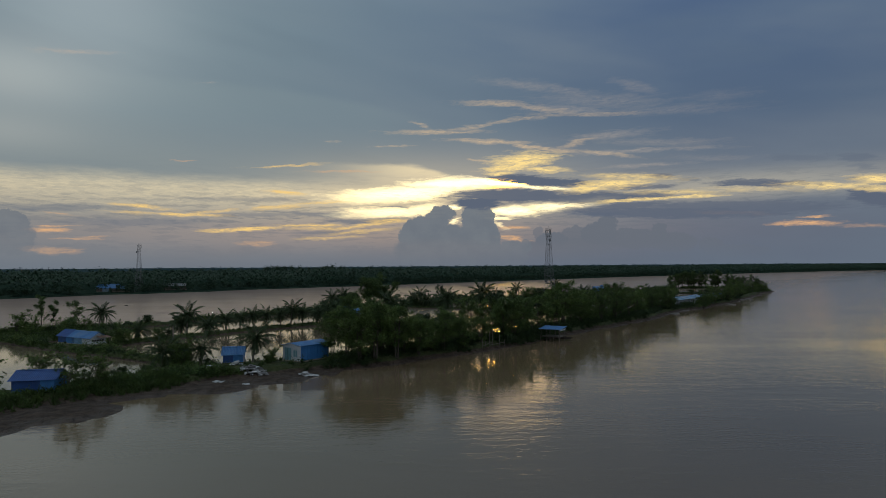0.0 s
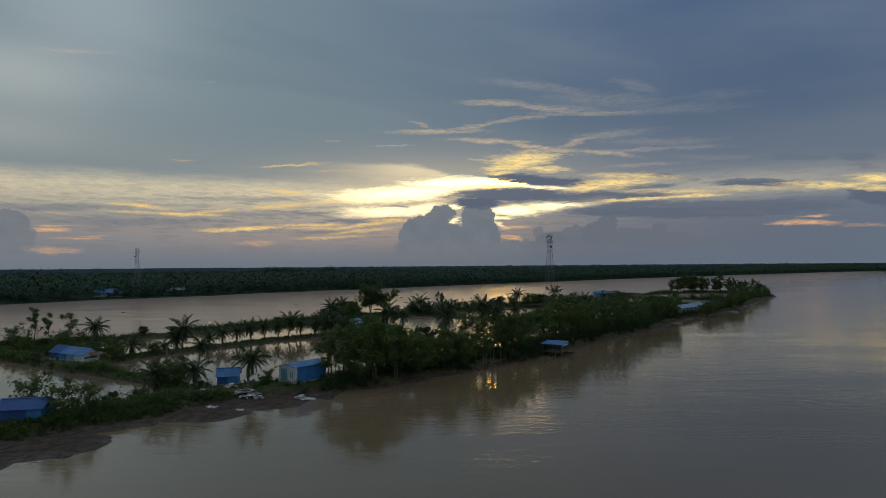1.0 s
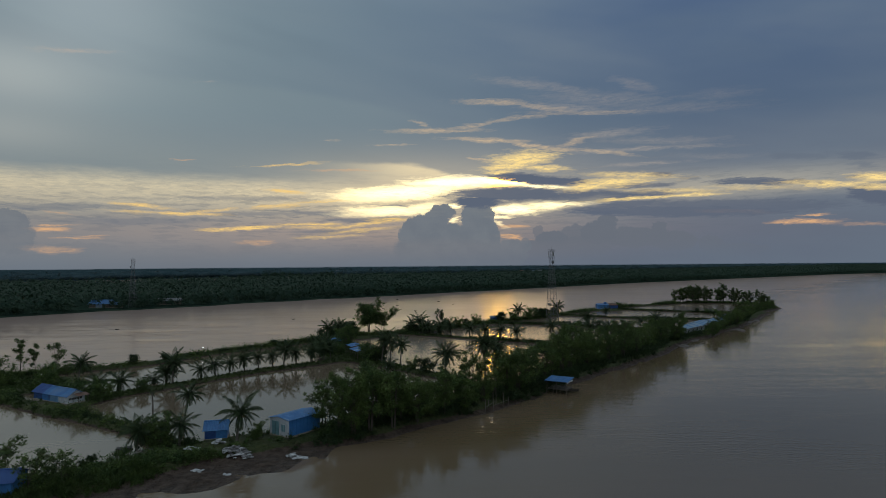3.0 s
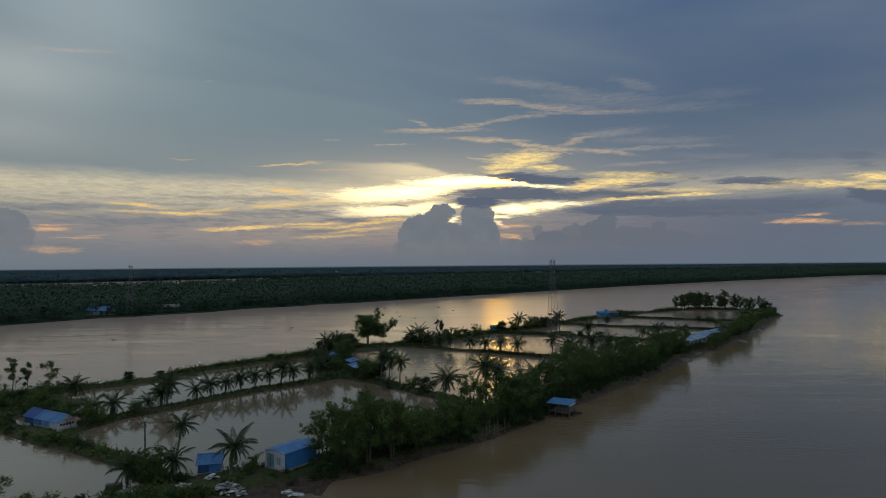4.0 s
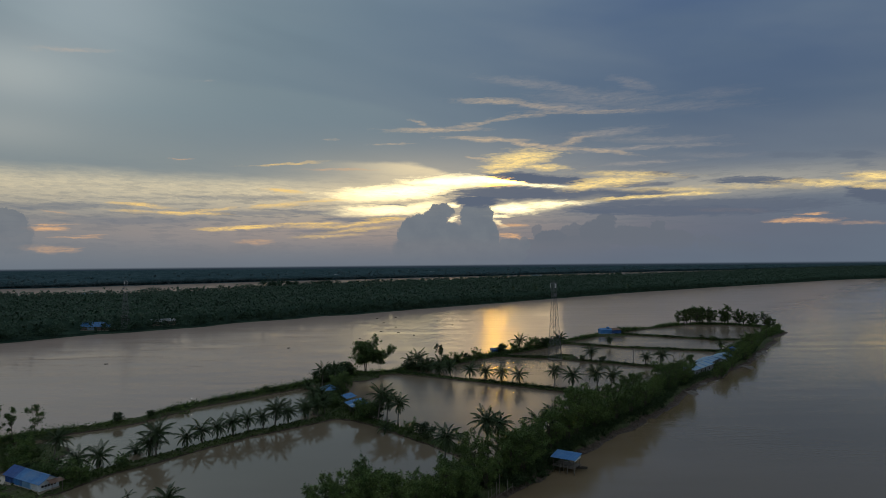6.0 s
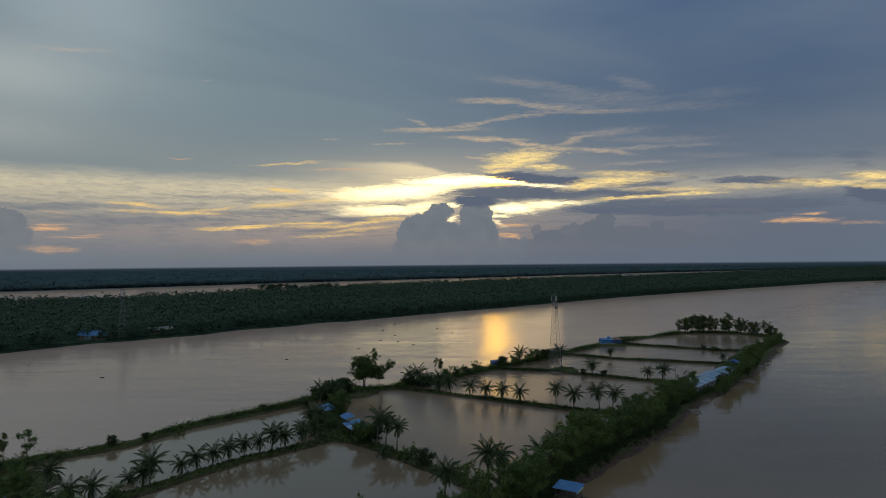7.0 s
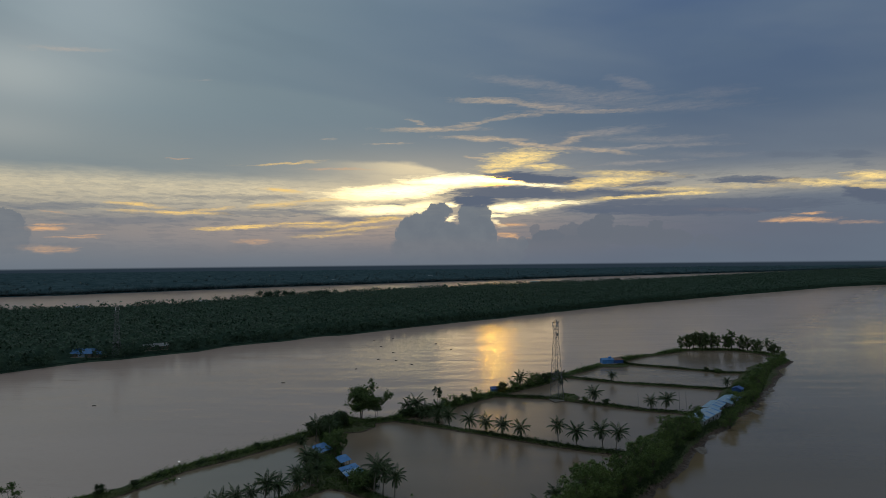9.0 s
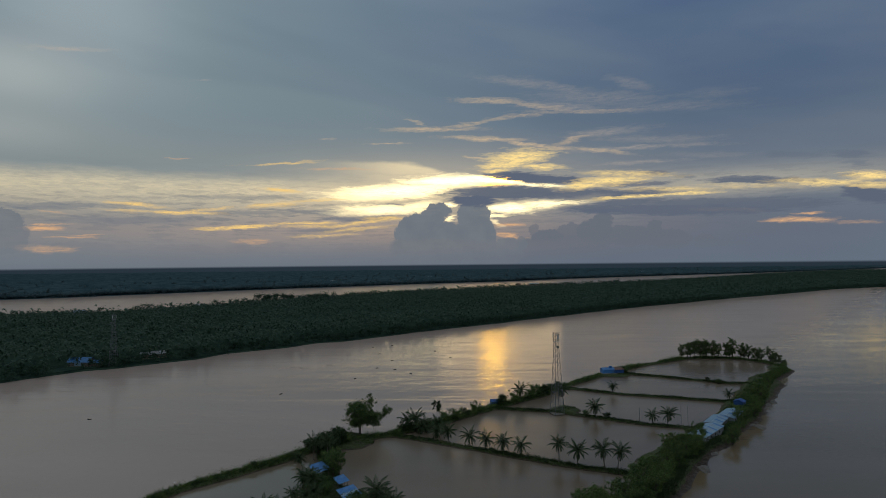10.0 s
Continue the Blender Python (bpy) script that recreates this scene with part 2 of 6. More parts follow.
# faint slanting sheets of high cloud, and a paler wedge under a curved edge
slant = W.vec("ADD", ae, W.vec("MULTIPLY", W.vec("DOT_PRODUCT", ae, (1, 0, 0)), (0, 0.2, 0)))
sheets = W.noise(W.vec("MULTIPLY", slant, (0.03, 0.13, 1)), 1.0, 3.5, 0.5)
sky = W.mix(W.math("MULTIPLY", W.ramp(sheets, 0.42, 0.68, 0.0, 0.2), W.ramp(elev, 7.0, 11.0)), sky, (0.235, 0.275, 0.30))
sky = W.mix(W.math("MULTIPLY", W.ramp(sheets, 0.48, 0.30, 0.0, 0.2), W.ramp(elev, 7.0, 11.0)), sky, (0.105, 0.15, 0.195))
bow = W.math("ADD", azim, 22.0)
bow = W.math("ADD", W.math("SUBTRACT", elev, 16.3), W.math("MULTIPLY", W.math("MULTIPLY", bow, bow), 0.0055))
wedge = W.math("MULTIPLY", W.math("MULTIPLY", W.ramp(bow, 0.4, -0.5), W.ramp(bow, -6.0, -0.6)), W.math("MULTIPLY", W.ramp(azim, -34.0, -22.0), W.ramp(azim, 1.0, -8.0)))
sky = W.mix(W.math("MULTIPLY", wedge, 0.3), sky, (0.22, 0.28, 0.30))


def glow(sky, amount, colour):
    n = wt.nodes.new("ShaderNodeVectorMath")
    n.operation = "SCALE"
    n.inputs[0].default_value = colour
    W.wire(n.inputs["Scale"], amount)
    return W.vec("ADD", sky, n.outputs[0])


sky = glow(sky, bell(-1.0, 7.0, 14.0, 3.2), (0.28, 0.20, 0.085))
sky = glow(sky, bell(-3.0, 6.6, 8.0, 1.1), (0.24, 0.165, 0.05))
edge = W.math("ADD", elev, W.math("MULTIPLY", W.math("SUBTRACT", W.noise(W.vec("MULTIPLY", ae, (0.12, 0.5, 1)), 1.0, 6.0, 0.6), 0.5), 1.3))
veil_left = W.math("MULTIPLY", W.math("MULTIPLY", W.ramp(edge, 8.5, 6.9), W.ramp(elev, 3.4, 7.0)), W.ramp(azim, -4.0, -16.0))
sky = glow(sky, W.math("MULTIPLY", veil_left, W.ramp(fibre, 0.35, 0.65, 0.75, 1.1)), (0.37, 0.27, 0.11))
arch_rim = W.math("ADD", W.math("SUBTRACT", edge, 9.6), W.ramp(azim, -3.5, 2.5, 0.0, 1.5))
arch = W.math("MULTIPLY", W.math("MULTIPLY", W.ramp(arch_rim, 0.3, -0.25), W.ramp(arch_rim, -2.6, -0.2)), bell(-2.6, 9.0, 5.5, 4.0))
sky = glow(sky, arch, (0.40, 0.29, 0.11))
sky = glow(sky, bell(26.0, 6.7, 14.0, 1.2), (0.22, 0.17, 0.08))
sky = glow(sky, bell(-12.0, 3.2, 26.0, 1.8), (0.12, 0.06, 0.02))
sky = glow(sky, bell(-31.0, 21.5, 8.0, 6.5), (0.105, 0.105, 0.10))
sky = glow(sky, bell(-37.0, 15.0, 7.0, 2.6), (0.13, 0.115, 0.09))
sky = glow(sky, bell(-37.5, 10.6, 6.0, 1.5), (0.075, 0.065, 0.05))
layer = W.math("MULTIPLY", W.ramp(fine, 0.52, 0.40), W.math("MAXIMUM", bell(-10.0, 4.6, 40.0, 2.8), bell(18.0, 5.5, 22.0, 3.0)))
sky = W.mix(W.math("MULTIPLY", layer, 0.42), sky, (0.125, 0.15, 0.185))

curl = W.noise(W.vec("MULTIPLY", ae_flat, (1.3, 4.5, 1)), 1.0, 6.0, 0.62)
texture = W.math("MULTIPLY", W.ramp(curl, 0.34, 0.6, 0.62, 1.1), W.ramp(fibre, 0.36, 0.6, 0.5, 1.2))
sky = W.mix(W.math("MULTIPLY", torn(VEILS, ae_flat, 1.2, 1.8, 0.1), texture), sky, (0.50, 0.42, 0.35))
sky = W.mix(W.math("MULTIPLY", torn(WISPS, ae_flat, 1.0, 1.5, 0.3), texture), sky, (0.66, 0.49, 0.31))
sky = W.mix(torn(DIM_BANKS, ae_flat, 0.5, 1.5, 0.4), sky, (0.125, 0.155, 0.205))
sky = glow(sky, W.math("MULTIPLY", torn(SUN_GAPS, ae_flat, 0.75, 1.5, 0.2), W.ramp(fibre, 0.36, 0.56, 0.72, 1.12)), (0.90, 0.72, 0.33))
sky = W.mix(W.math("MULTIPLY", torn(STREAKS, ae_flat, 0.95, 1.5, 0.35), texture, True), sky, (0.92, 0.62, 0.22))
sky = W.mix(W.math("MULTIPLY", torn(FAINT_STREAKS, ae_flat, 0.95, 1.5, 0.35), texture, True), sky, (0.72, 0.42, 0.22))
puff_tone = W.mix(W.ramp(W.noise(ae, 0.6, 4.0), 0.35, 0.65), (0.148, 0.172, 0.203), (0.163, 0.187, 0.215))
sky = W.mix(W.math("MULTIPLY", forms(FAR_CUMULUS, ae_puff, 1.1, 0.9), W.ramp(elev, 0.3, 2.5, 0.1, 1.0)), sky, (0.134, 0.153, 0.186))
puffs = forms(CUMULUS, ae_puff, 1.1, 0.95)
sky = W.mix(W.math("MULTIPLY", puffs, W.ramp(elev, 0.2, 3.0, 0.35, 0.97)), sky, puff_tone)
# the hidden sun burns through a rift
sky = glow(sky, W.math("MULTIPLY", bell(5.2, 7.8, 1.9, 0.35, ae_flat), bell(5.2, 7.8, 1.9, 0.35)), (66.0, 31.0, 0.5))
sky = W.mix(torn(DARK_BANKS, ae_flat, 0.55, 1.35, 0.7), sky, (0.108, 0.132, 0.182))
sky = W.mix(W.math("MULTIPLY", torn(GOLD, ae_flat, 1.1, 1.55, 0.3), texture, True), sky, (1.0, 0.74, 0.30))
# beyond the mesh the plain goes on, dark and bluish, to the horizon
sky = W.mix(W.ramp(elev, -0.04, -0.27), sky, (0.020, 0.032, 0.046))
behind = W.ramp(W.math("ABSOLUTE", azim), 60.0, 110.0)
above = W.gradient(W.ramp(elev, -1.0, 60.0, smooth=False), [(0.0, (0.05, 0.06, 0.075)), (0.02, (0.16, 0.17, 0.2)), (0.2, (0.22, 0.26, 0.30)), (1.0, (0.34, 0.40, 0.46))])
sky = W.mix(behind, sky, above)
bg = wt.nodes.new("ShaderNodeBackground")
wt.links.new(sky, bg.inputs[0])
bg.inputs[1].default_value = 1.0
wt.links.new(bg.outputs[0], wt.nodes.new("ShaderNodeOutputWorld").inputs[0])

lamp = bpy.data.lights.new("veiled_sun", "SUN")
lamp.energy, lamp.angle, lamp.color = 0.03, radians(12), (1.0, 0.66, 0.3)
sun = new("veiled_sun", lamp)
sx, sy, sz = math.sin(radians(SUN_AZ)), math.cos(radians(SUN_AZ)), math.tan(radians(SUN_EL))
sun.matrix_world = look((sx * 900, sy * 900, sz * 900), (0, 0, 0))


# ---------------------------------------------------------------- materials
def material(name, dark, light, scale=1.0, rough=0.8, bump=0.0, bump_scale=8.0, metal=0.0, vary=0.0, stain=None, island=False):
    """A node material: two tones mixed by noise at two scales, stains, grain relief and some change from piece to piece."""
    m = bpy.data.materials.new(name)
    m.use_nodes = True
    N = Net(m.node_tree)
    b = m.node_tree.nodes["Principled BSDF"]
    where = m.node_tree.nodes.new("ShaderNodeTexCoord").outputs["Object"]
    n1 = N.noise(where, scale, 5.0, 0.6)
    n2 = N.noise(where, scale * 7.3, 3.0, 0.6)
    f = N.math("ADD", N.math("MULTIPLY", n1, 0.65), N.math("MULTIPLY", n2, 0.35))
    col = N.mix(N.ramp(f, 0.38, 0.62), dark, light)
    if stain:
        col = N.mix(N.ramp(N.noise(where, scale * 0.45, 6.0, 0.7), 0.52, 0.70, 0.0, 0.75), col, stain)
    if vary:
        if island:
            r = m.node_tree.nodes.new("ShaderNodeNewGeometry").outputs["Random Per Island"]
        else:
            r = m.node_tree.nodes.new("ShaderNodeObjectInfo").outputs["Random"]
        h = m.node_tree.nodes.new("ShaderNodeHueSaturation")
        N.wire(h.inputs["Color"], col)
        N.wire(h.inputs["Value"], N.ramp(r, 0.0, 1.0, 1.0 - vary, 1.0 + vary, False))
        N.wire(h.inputs["Hue"], N.ramp(r, 0.0, 1.0, 0.485, 0.515, False))
        col = h.outputs[0]
    N.wire(b.inputs["Base Color"], col)
    N.wire(b.inputs["Roughness"], N.ramp(n2, 0.3, 0.7, rough - 0.08, min(1.0, rough + 0.08)))
    b.inputs["Metallic"].default_value = metal
    if bump:
        bn = m.node_tree.nodes.new("ShaderNodeBump")
        bn.inputs["Strength"].default_value = bump
        bn.inputs["Distance"].default_value = 0.1
        N.wire(bn.inputs["Height"], N.noise(where, bump_scale, 6.0, 0.65))
        N.wire(b.inputs["Normal"], bn.outputs[0])
    return m


def leaf_material(name, dark, light, through_light=0.32, vary=0.35):
    m = material(name, dark, light, 0.5, 0.6, vary=vary, island=True)
    t = m.node_tree
    b = t.nodes["Principled BSDF"]
    out = next(n for n in t.nodes if n.type == "OUTPUT_MATERIAL")
    tr = t.nodes.new("ShaderNodeBsdfTranslucent")
    t.links.new(b.inputs["Base Color"].links[0].from_socket, tr.inputs[0])
    mixer = t.nodes.new("ShaderNodeMixShader")
    mixer.inputs[0].default_value = through_light
    t.links.new(b.outputs[0], mixer.inputs[1])
    t.links.new(tr.outputs[0], mixer.inputs[2])
    t.links.new(mixer.outputs[0], out.inputs[0])
    b.inputs["Specular IOR Level"].default_value = 0.25
    return m


def water_material(name, clear, silty, rough, ripple, ior, cloud, roll=1.0):
    """Muddy tidal water under a mirror of the sky, broken by ripples and slow slicks; the channel beyond the island carries more silt."""
    m = bpy.data.materials.new(name)
    m.use_nodes = True
    N = Net(m.node_tree)
    b = m.node_tree.nodes["Principled BSDF"]
    where = m.node_tree.nodes.new("ShaderNodeTexCoord").outputs["Object"]
    drift = N.noise(N.vec("MULTIPLY", where, (0.006, 0.02, 0.01)), 1.0, 5.0)
    across = N.math("ADD", N.vec("DOT_PRODUCT", where, (-0.759, 0.651, 0.0)), N.math("MULTIPLY", drift, 90.0))
    silt = N.ramp(across, 95.0, 215.0)
    tone = N.mix(silt, clear, silty)
    tone = N.mix(N.ramp(drift, 0.3, 0.7, 0.0, 0.22), tone, (0.30, 0.225, 0.17))
    N.wire(b.inputs["Base Color"], tone)
    slick = N.noise(N.vec("MULTIPLY", where, (0.016, 0.06, 0.02)), 1.0, 5.0, 0.6)
    N.wire(b.inputs["Roughness"], N.math("MULTIPLY", N.ramp(slick, 0.35, 0.65, rough * 0.85, rough * 1.15), N.ramp(silt, 0.0, 1.0, 1.0, 1.4)))
    b.inputs["IOR"].default_value = ior
    waves = N.noise(N.vec("MULTIPLY", where, (0.45, 0.9, 1.0)), 1.0, 3.0, 0.6)
    small = N.noise(N.vec("MULTIPLY", where, (2.2, 3.6, 1.0)), 1.0, 2.0, 0.5)
    height = N.math("ADD", N.math("MULTIPLY", waves, N.ramp(silt, 0.0, 1.0, 1.0, 0.7)), N.math("MULTIPLY", small, 0.35))
    swell = N.noise(N.vec("MULTIPLY", where, (0.025, 0.06, 1.0)), 1.0, 4.0, 0.55)
    chop = N.noise(N.vec("MULTIPLY", where, (0.10, 0.26, 1.0)), 1.0, 3.0, 0.6)
    rolling = N.math("ADD", N.math("MULTIPLY", swell, 3.5), N.math("MULTIPLY", chop, 4.2))
    height = N.math("ADD", height, N.math("MULTIPLY", N.math("MULTIPLY", rolling, silt), roll))
    height = N.math("MULTIPLY", height, N.math("MULTIPLY", N.ramp(slick, 0.38, 0.62, 0.35, 1.15), N.ramp(silt, 0.0, 1.0, 1.5, 1.0)))
    bn = m.node_tree.nodes.new("ShaderNodeBump")
    bn.inputs["Strength"].default_value = ripple
    bn.inputs["Distance"].default_value = 0.12
    N.wire(bn.inputs["Height"], height)
    N.wire(b.inputs["Normal"], bn.outputs[0])
    # suspended silt and foam dull the mirror
    t = m.node_tree
    dull = t.nodes.new("ShaderNodeBsdfDiffuse")
    N.wire(dull.inputs[0], tone)
    mixer = t.nodes.new("ShaderNodeMixShader")
    N.wire(mixer.inputs[0], N.ramp(silt, 0.0, 1.0, cloud[0], cloud[1]))
    t.links.new(b.outputs[0], mixer.inputs[1])
    t.links.new(dull.outputs[0], mixer.inputs[2])
    t.links.new(mixer.outputs[0], next(n for n in t.nodes if n.type == "OUTPUT_MATERIAL").inputs[0])
    return m


river_mat = water_material("river_water", (0.158, 0.112, 0.058), (0.40, 0.302, 0.255), 0.06, 0.2, 1.58, (0.03, 0.45), 1.3)
pond_mat = water_material("pond_water", (0.165, 0.126, 0.084), (0.165, 0.126, 0.084), 0.05, 0.06, 1.6, (0.02, 0.02), 0.0)
breezy_pond_mat = water_material("breezy_pond_water", (0.155, 0.115, 0.08), (0.155, 0.115, 0.08), 0.16, 0.16, 1.32, (0.06, 0.06), 0.0)
leaf_bright = leaf_material("leaf_mangrove", (0.056, 0.098, 0.028), (0.152, 0.212, 0.06), 0.26, 0.5)
leaf_mid = leaf_material("leaf_mangrove_old", (0.044, 0.082, 0.026), (0.124, 0.178, 0.053), 0.24, 0.5)
leaf_dark = leaf_material("leaf_deep", (0.024, 0.045, 0.017), (0.05, 0.08, 0.026), 0.22)
leaf_palm = leaf_material("palm_frond", (0.030, 0.052, 0.022), (0.066, 0.096, 0.038), 0.25)
leaf_grass = leaf_material("bank_grass", (0.036, 0.062, 0.015), (0.076, 0.115, 0.029), 0.2, 0.4)
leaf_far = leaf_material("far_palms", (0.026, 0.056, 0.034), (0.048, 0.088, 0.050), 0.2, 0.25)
# bluish haze of distance is mixed into the next two foliage colours
leaf_hazed = leaf_material("hazed_distant_trees", (0.045, 0.080, 0.086), (0.075, 0.12, 0.128), 0.15, 0.2)
hazed_canopy_mat = material("hazed_far_canopy", (0.030, 0.058, 0.066), (0.062, 0.098, 0.108), 0.03, 0.95, 1.0, 0.04)
understory_mat = material("understory", (0.026, 0.048, 0.036), (0.046, 0.074, 0.052), 0.08, 0.95, 1.0, 0.1)
for wooded, lumps in ((hazed_canopy_mat, 5.0), (understory_mat, 2.5)):
    wooded.node_tree.nodes["Principled BSDF"].inputs["Specular IOR Level"].default_value = 0.0
    next(n for n in wooded.node_tree.nodes if n.type == "BUMP").inputs["Distance"].default_value = lumps
bark = material("bark", (0.06, 0.05, 0.04), (0.125, 0.105, 0.083), 1.5, 0.9, 0.4, 12)
palm_bark = material("palm_bark", (0.12, 0.105, 0.085), (0.22, 0.2, 0.165), 2.0, 0.9, 0.4, 10)
blue_sheet = material("blue_roof_sheet", (0.036, 0.15, 0.37), (0.066, 0.22, 0.46), 0.6, 0.45, 0.1, 20, stain=(0.12, 0.2, 0.34))
pale_sheet = material("pale_blue_sheet", (0.17, 0.28, 0.39), (0.26, 0.37, 0.48), 0.5, 0.5, 0.1, 20, stain=(0.24, 0.28, 0.31))
grey_sheet = material("grey_roof_sheet", (0.2, 0.22, 0.24), (0.34, 0.36, 0.38), 0.5, 0.5, 0.1, 20, stain=(0.2, 0.15, 0.11))
white_wall = material("whitewashed_wall", (0.5, 0.54, 0.57), (0.66, 0.69, 0.72), 0.7, 0.8, 0.15, 15, stain=(0.38, 0.39, 0.38))
blue_wall = material("blue_wall_sheet", (0.035, 0.17, 0.43), (0.055, 0.23, 0.53), 0.6, 0.55, 0.1, 15, stain=(0.05, 0.1, 0.22))
deep_tarp = material("deep_blue_tarpaulin", (0.015, 0.062, 0.22), (0.03, 0.1, 0.31), 0.9, 0.5, 0.3, 4)
light_tarp = material("light_blue_tarpaulin", (0.12, 0.27, 0.45), (0.2, 0.37, 0.55), 0.9, 0.55, 0.3, 4)
teal_door = material("teal_door", (0.12, 0.27, 0.3), (0.2, 0.36, 0.4), 1.2, 0.6, 0.1, 20)
dark_open = material("dark_inside", (0.02, 0.02, 0.02), (0.035, 0.033, 0.03), 1.0, 0.9)
timber = material("weathered_timber", (0.09, 0.075, 0.06), (0.19, 0.165, 0.135), 1.6, 0.85, 0.4, 14)
pale_timber = material("pale_planks", (0.24, 0.22, 0.19), (0.38, 0.36, 0.32), 1.6, 0.85, 0.3, 14)
concrete = material("weathered_concrete", (0.3, 0.26, 0.2), (0.42, 0.37, 0.3), 0.8, 0.9, 0.2, 10)
rust_roof = material("rusty_roof_sheet", (0.12, 0.065, 0.045), (0.2, 0.12, 0.085), 0.8, 0.7, 0.2, 14)
steel = material("galvanised_steel", (0.13, 0.135, 0.145), (0.2, 0.205, 0.215), 2.0, 0.6, metal=0.4)
antenna_white = material("antenna_panel", (0.5, 0.5, 0.5), (0.62, 0.62, 0.62), 2.0, 0.5)
sack_mat = material("white_sacking", (0.42, 0.43, 0.43), (0.62, 0.63, 0.63), 2.0, 0.85, 0.3, 18, vary=0.25)
grey_sack_mat = material("dirty_sacking", (0.16, 0.155, 0.15), (0.34, 0.335, 0.33), 2.0, 0.9, 0.3, 18, vary=0.35)
hull_white = material("painted_hull", (0.5, 0.51, 0.5), (0.66, 0.66, 0.64), 2.0, 0.5)
hull_dark = material("tarred_hull", (0.03, 0.027, 0.025), (0.07, 0.06, 0.05), 1.5, 0.7)


def ground_material():
    """Bare wet mud low down by the tide line, grass and earth on the banks."""
    m = material("bank_earth", (0.04, 0.058, 0.018), (0.075, 0.085, 0.03), 0.25, 0.9, 0.6, 2.5, stain=(0.07, 0.054, 0.036))
    t = m.node_tree
    N = Net(t)
    b = t.nodes["Principled BSDF"]
    old = b.inputs["Base Color"].links[0].from_socket
    where = t.nodes.new("ShaderNodeTexCoord").outputs["Object"]
    s = t.nodes.new("ShaderNodeSeparateXYZ")
    t.links.new(where, s.inputs[0])
    edge = N.math("ADD", s.outputs[2], N.math("MULTIPLY", N.noise(where, 0.5, 5.0), 0.5))
    mud = N.mix(N.ramp(N.noise(where, 0.8, 6.0, 0.65), 0.35, 0.65), (0.05, 0.035, 0.026), (0.105, 0.076, 0.057))
    low = N.ramp(edge, 1.02, 0.85)
    N.wire(b.inputs["Base Color"], N.mix(low, old, mud))
    wet = N.noise(where, 0.35, 5.0, 0.6)
    N.wire(b.inputs["Roughness"], N.math("ADD", N.ramp(edge, 0.15, 0.7, 0.42, 0.85), N.ramp(wet, 0.35, 0.65, -0.06, 0.25), True))
    b.inputs["Specular IOR Level"].default_value = 0.3
    # rills and clods
    rill = N.math("ABSOLUTE", N.math("SUBTRACT", N.noise(N.vec("MULTIPLY", where, (0.55, 0.35, 1.0)), 1.0, 4.0, 0.6), 0.5))
    lumps = N.math("ADD", N.ramp(rill, 0.0, 0.09), N.math("MULTIPLY", N.noise(where, 1.6, 6.0, 0.7), 1.3))
    bn = t.nodes.new("ShaderNodeBump")
    bn.inputs["Strength"].default_value = 0.9
    bn.inputs["Distance"].default_value = 0.28
    N.wire(bn.inputs["Height"], lumps)
    N.wire(b.inputs["Normal"], bn.outputs[0])
    return m


earth = ground_material()


# ---------------------------------------------------------------- mesh helpers
class Shape:
    """Collects corners and faces for one mesh."""

    def __init__(self):
        self.v, self.f = [], []

    def add(self, verts, faces):
        k = len(self.v)
        self.v.extend(tuple(p) for p in verts)
        self.f.extend(tuple(k + i for i in f) for f in faces)

    def box(self, centre, size, turn=0.0, m=None):
        m = m or pose(*centre, 0, 0, turn)
        x, y, z = (s / 2 for s in size)
        c = [(-x, -y, -z), (x, -y, -z), (x, y, -z), (-x, y, -z), (-x, -y, z), (x, -y, z), (x, y, z), (-x, y, z)]
        self.add([m @ Vector(p) for p in c], [(3, 2, 1, 0), (4, 5, 6, 7), (0, 1, 5, 4), (1, 2, 6, 5), (2, 3, 7, 6), (3, 0, 4, 7)])

    def tube(self, path, radii, sides=6):
        """A tapered limb along a path, closed at both ends."""
        path = [Vector(p) for p in path]
        rings = []
        for i, p in enumerate(path):
            along = (path[min(i + 1, len(path) - 1)] - path[max(i - 1, 0)]).normalized()
            side = along.cross(Vector((0.31, 0.9, 0.22))).normalized()
            up = along.cross(side)
            r = radii[i] if not isinstance(radii, (int, float)) else radii
            rings.append([p + (side * math.cos(q) + up * math.sin(q)) * r for q in [2 * math.pi * s / sides for s in range(sides)]])
        verts = [p for ring in rings for p in ring]
        faces = []
        for i in range(len(path) - 1):
            for s in range(sides):
                a, b = i * sides + s, i * sides + (s + 1) % sides
                faces.append((a, b, b + sides, a + sides))
        faces.append(tuple(range(sides - 1, -1, -1)))
        faces.append(tuple(range(len(verts) - sides, len(verts))))
        self.add(verts, faces)

    def strip(self, rows):
        """A sheet through rows of points."""
        n = len(rows[0])
        k = len(self.v)
        for r in rows:
            self.v.extend(tuple(p) for p in r)
        for i in range(len(rows) - 1):
            for j in range(n - 1):
                a = k + i * n + j
                self.f.append((a, a + 1, a + n + 1, a + n))

    def mesh(self, name, mat, smooth=False):
        me = bpy.data.meshes.new(name)
        me.from_pydata(self.v, [], self.f)
        if smooth:
            me.polygons.foreach_set("use_smooth", [True] * len(me.polygons))
        me.materials.append(mat)
        me.update()
        return me


def part(name, shape, mat, parent, label="", smooth=False):
    ob = new(name, shape.mesh(name, mat, smooth))
    ob.parent = parent
    if label:
        tagged(ob, label)
    return ob


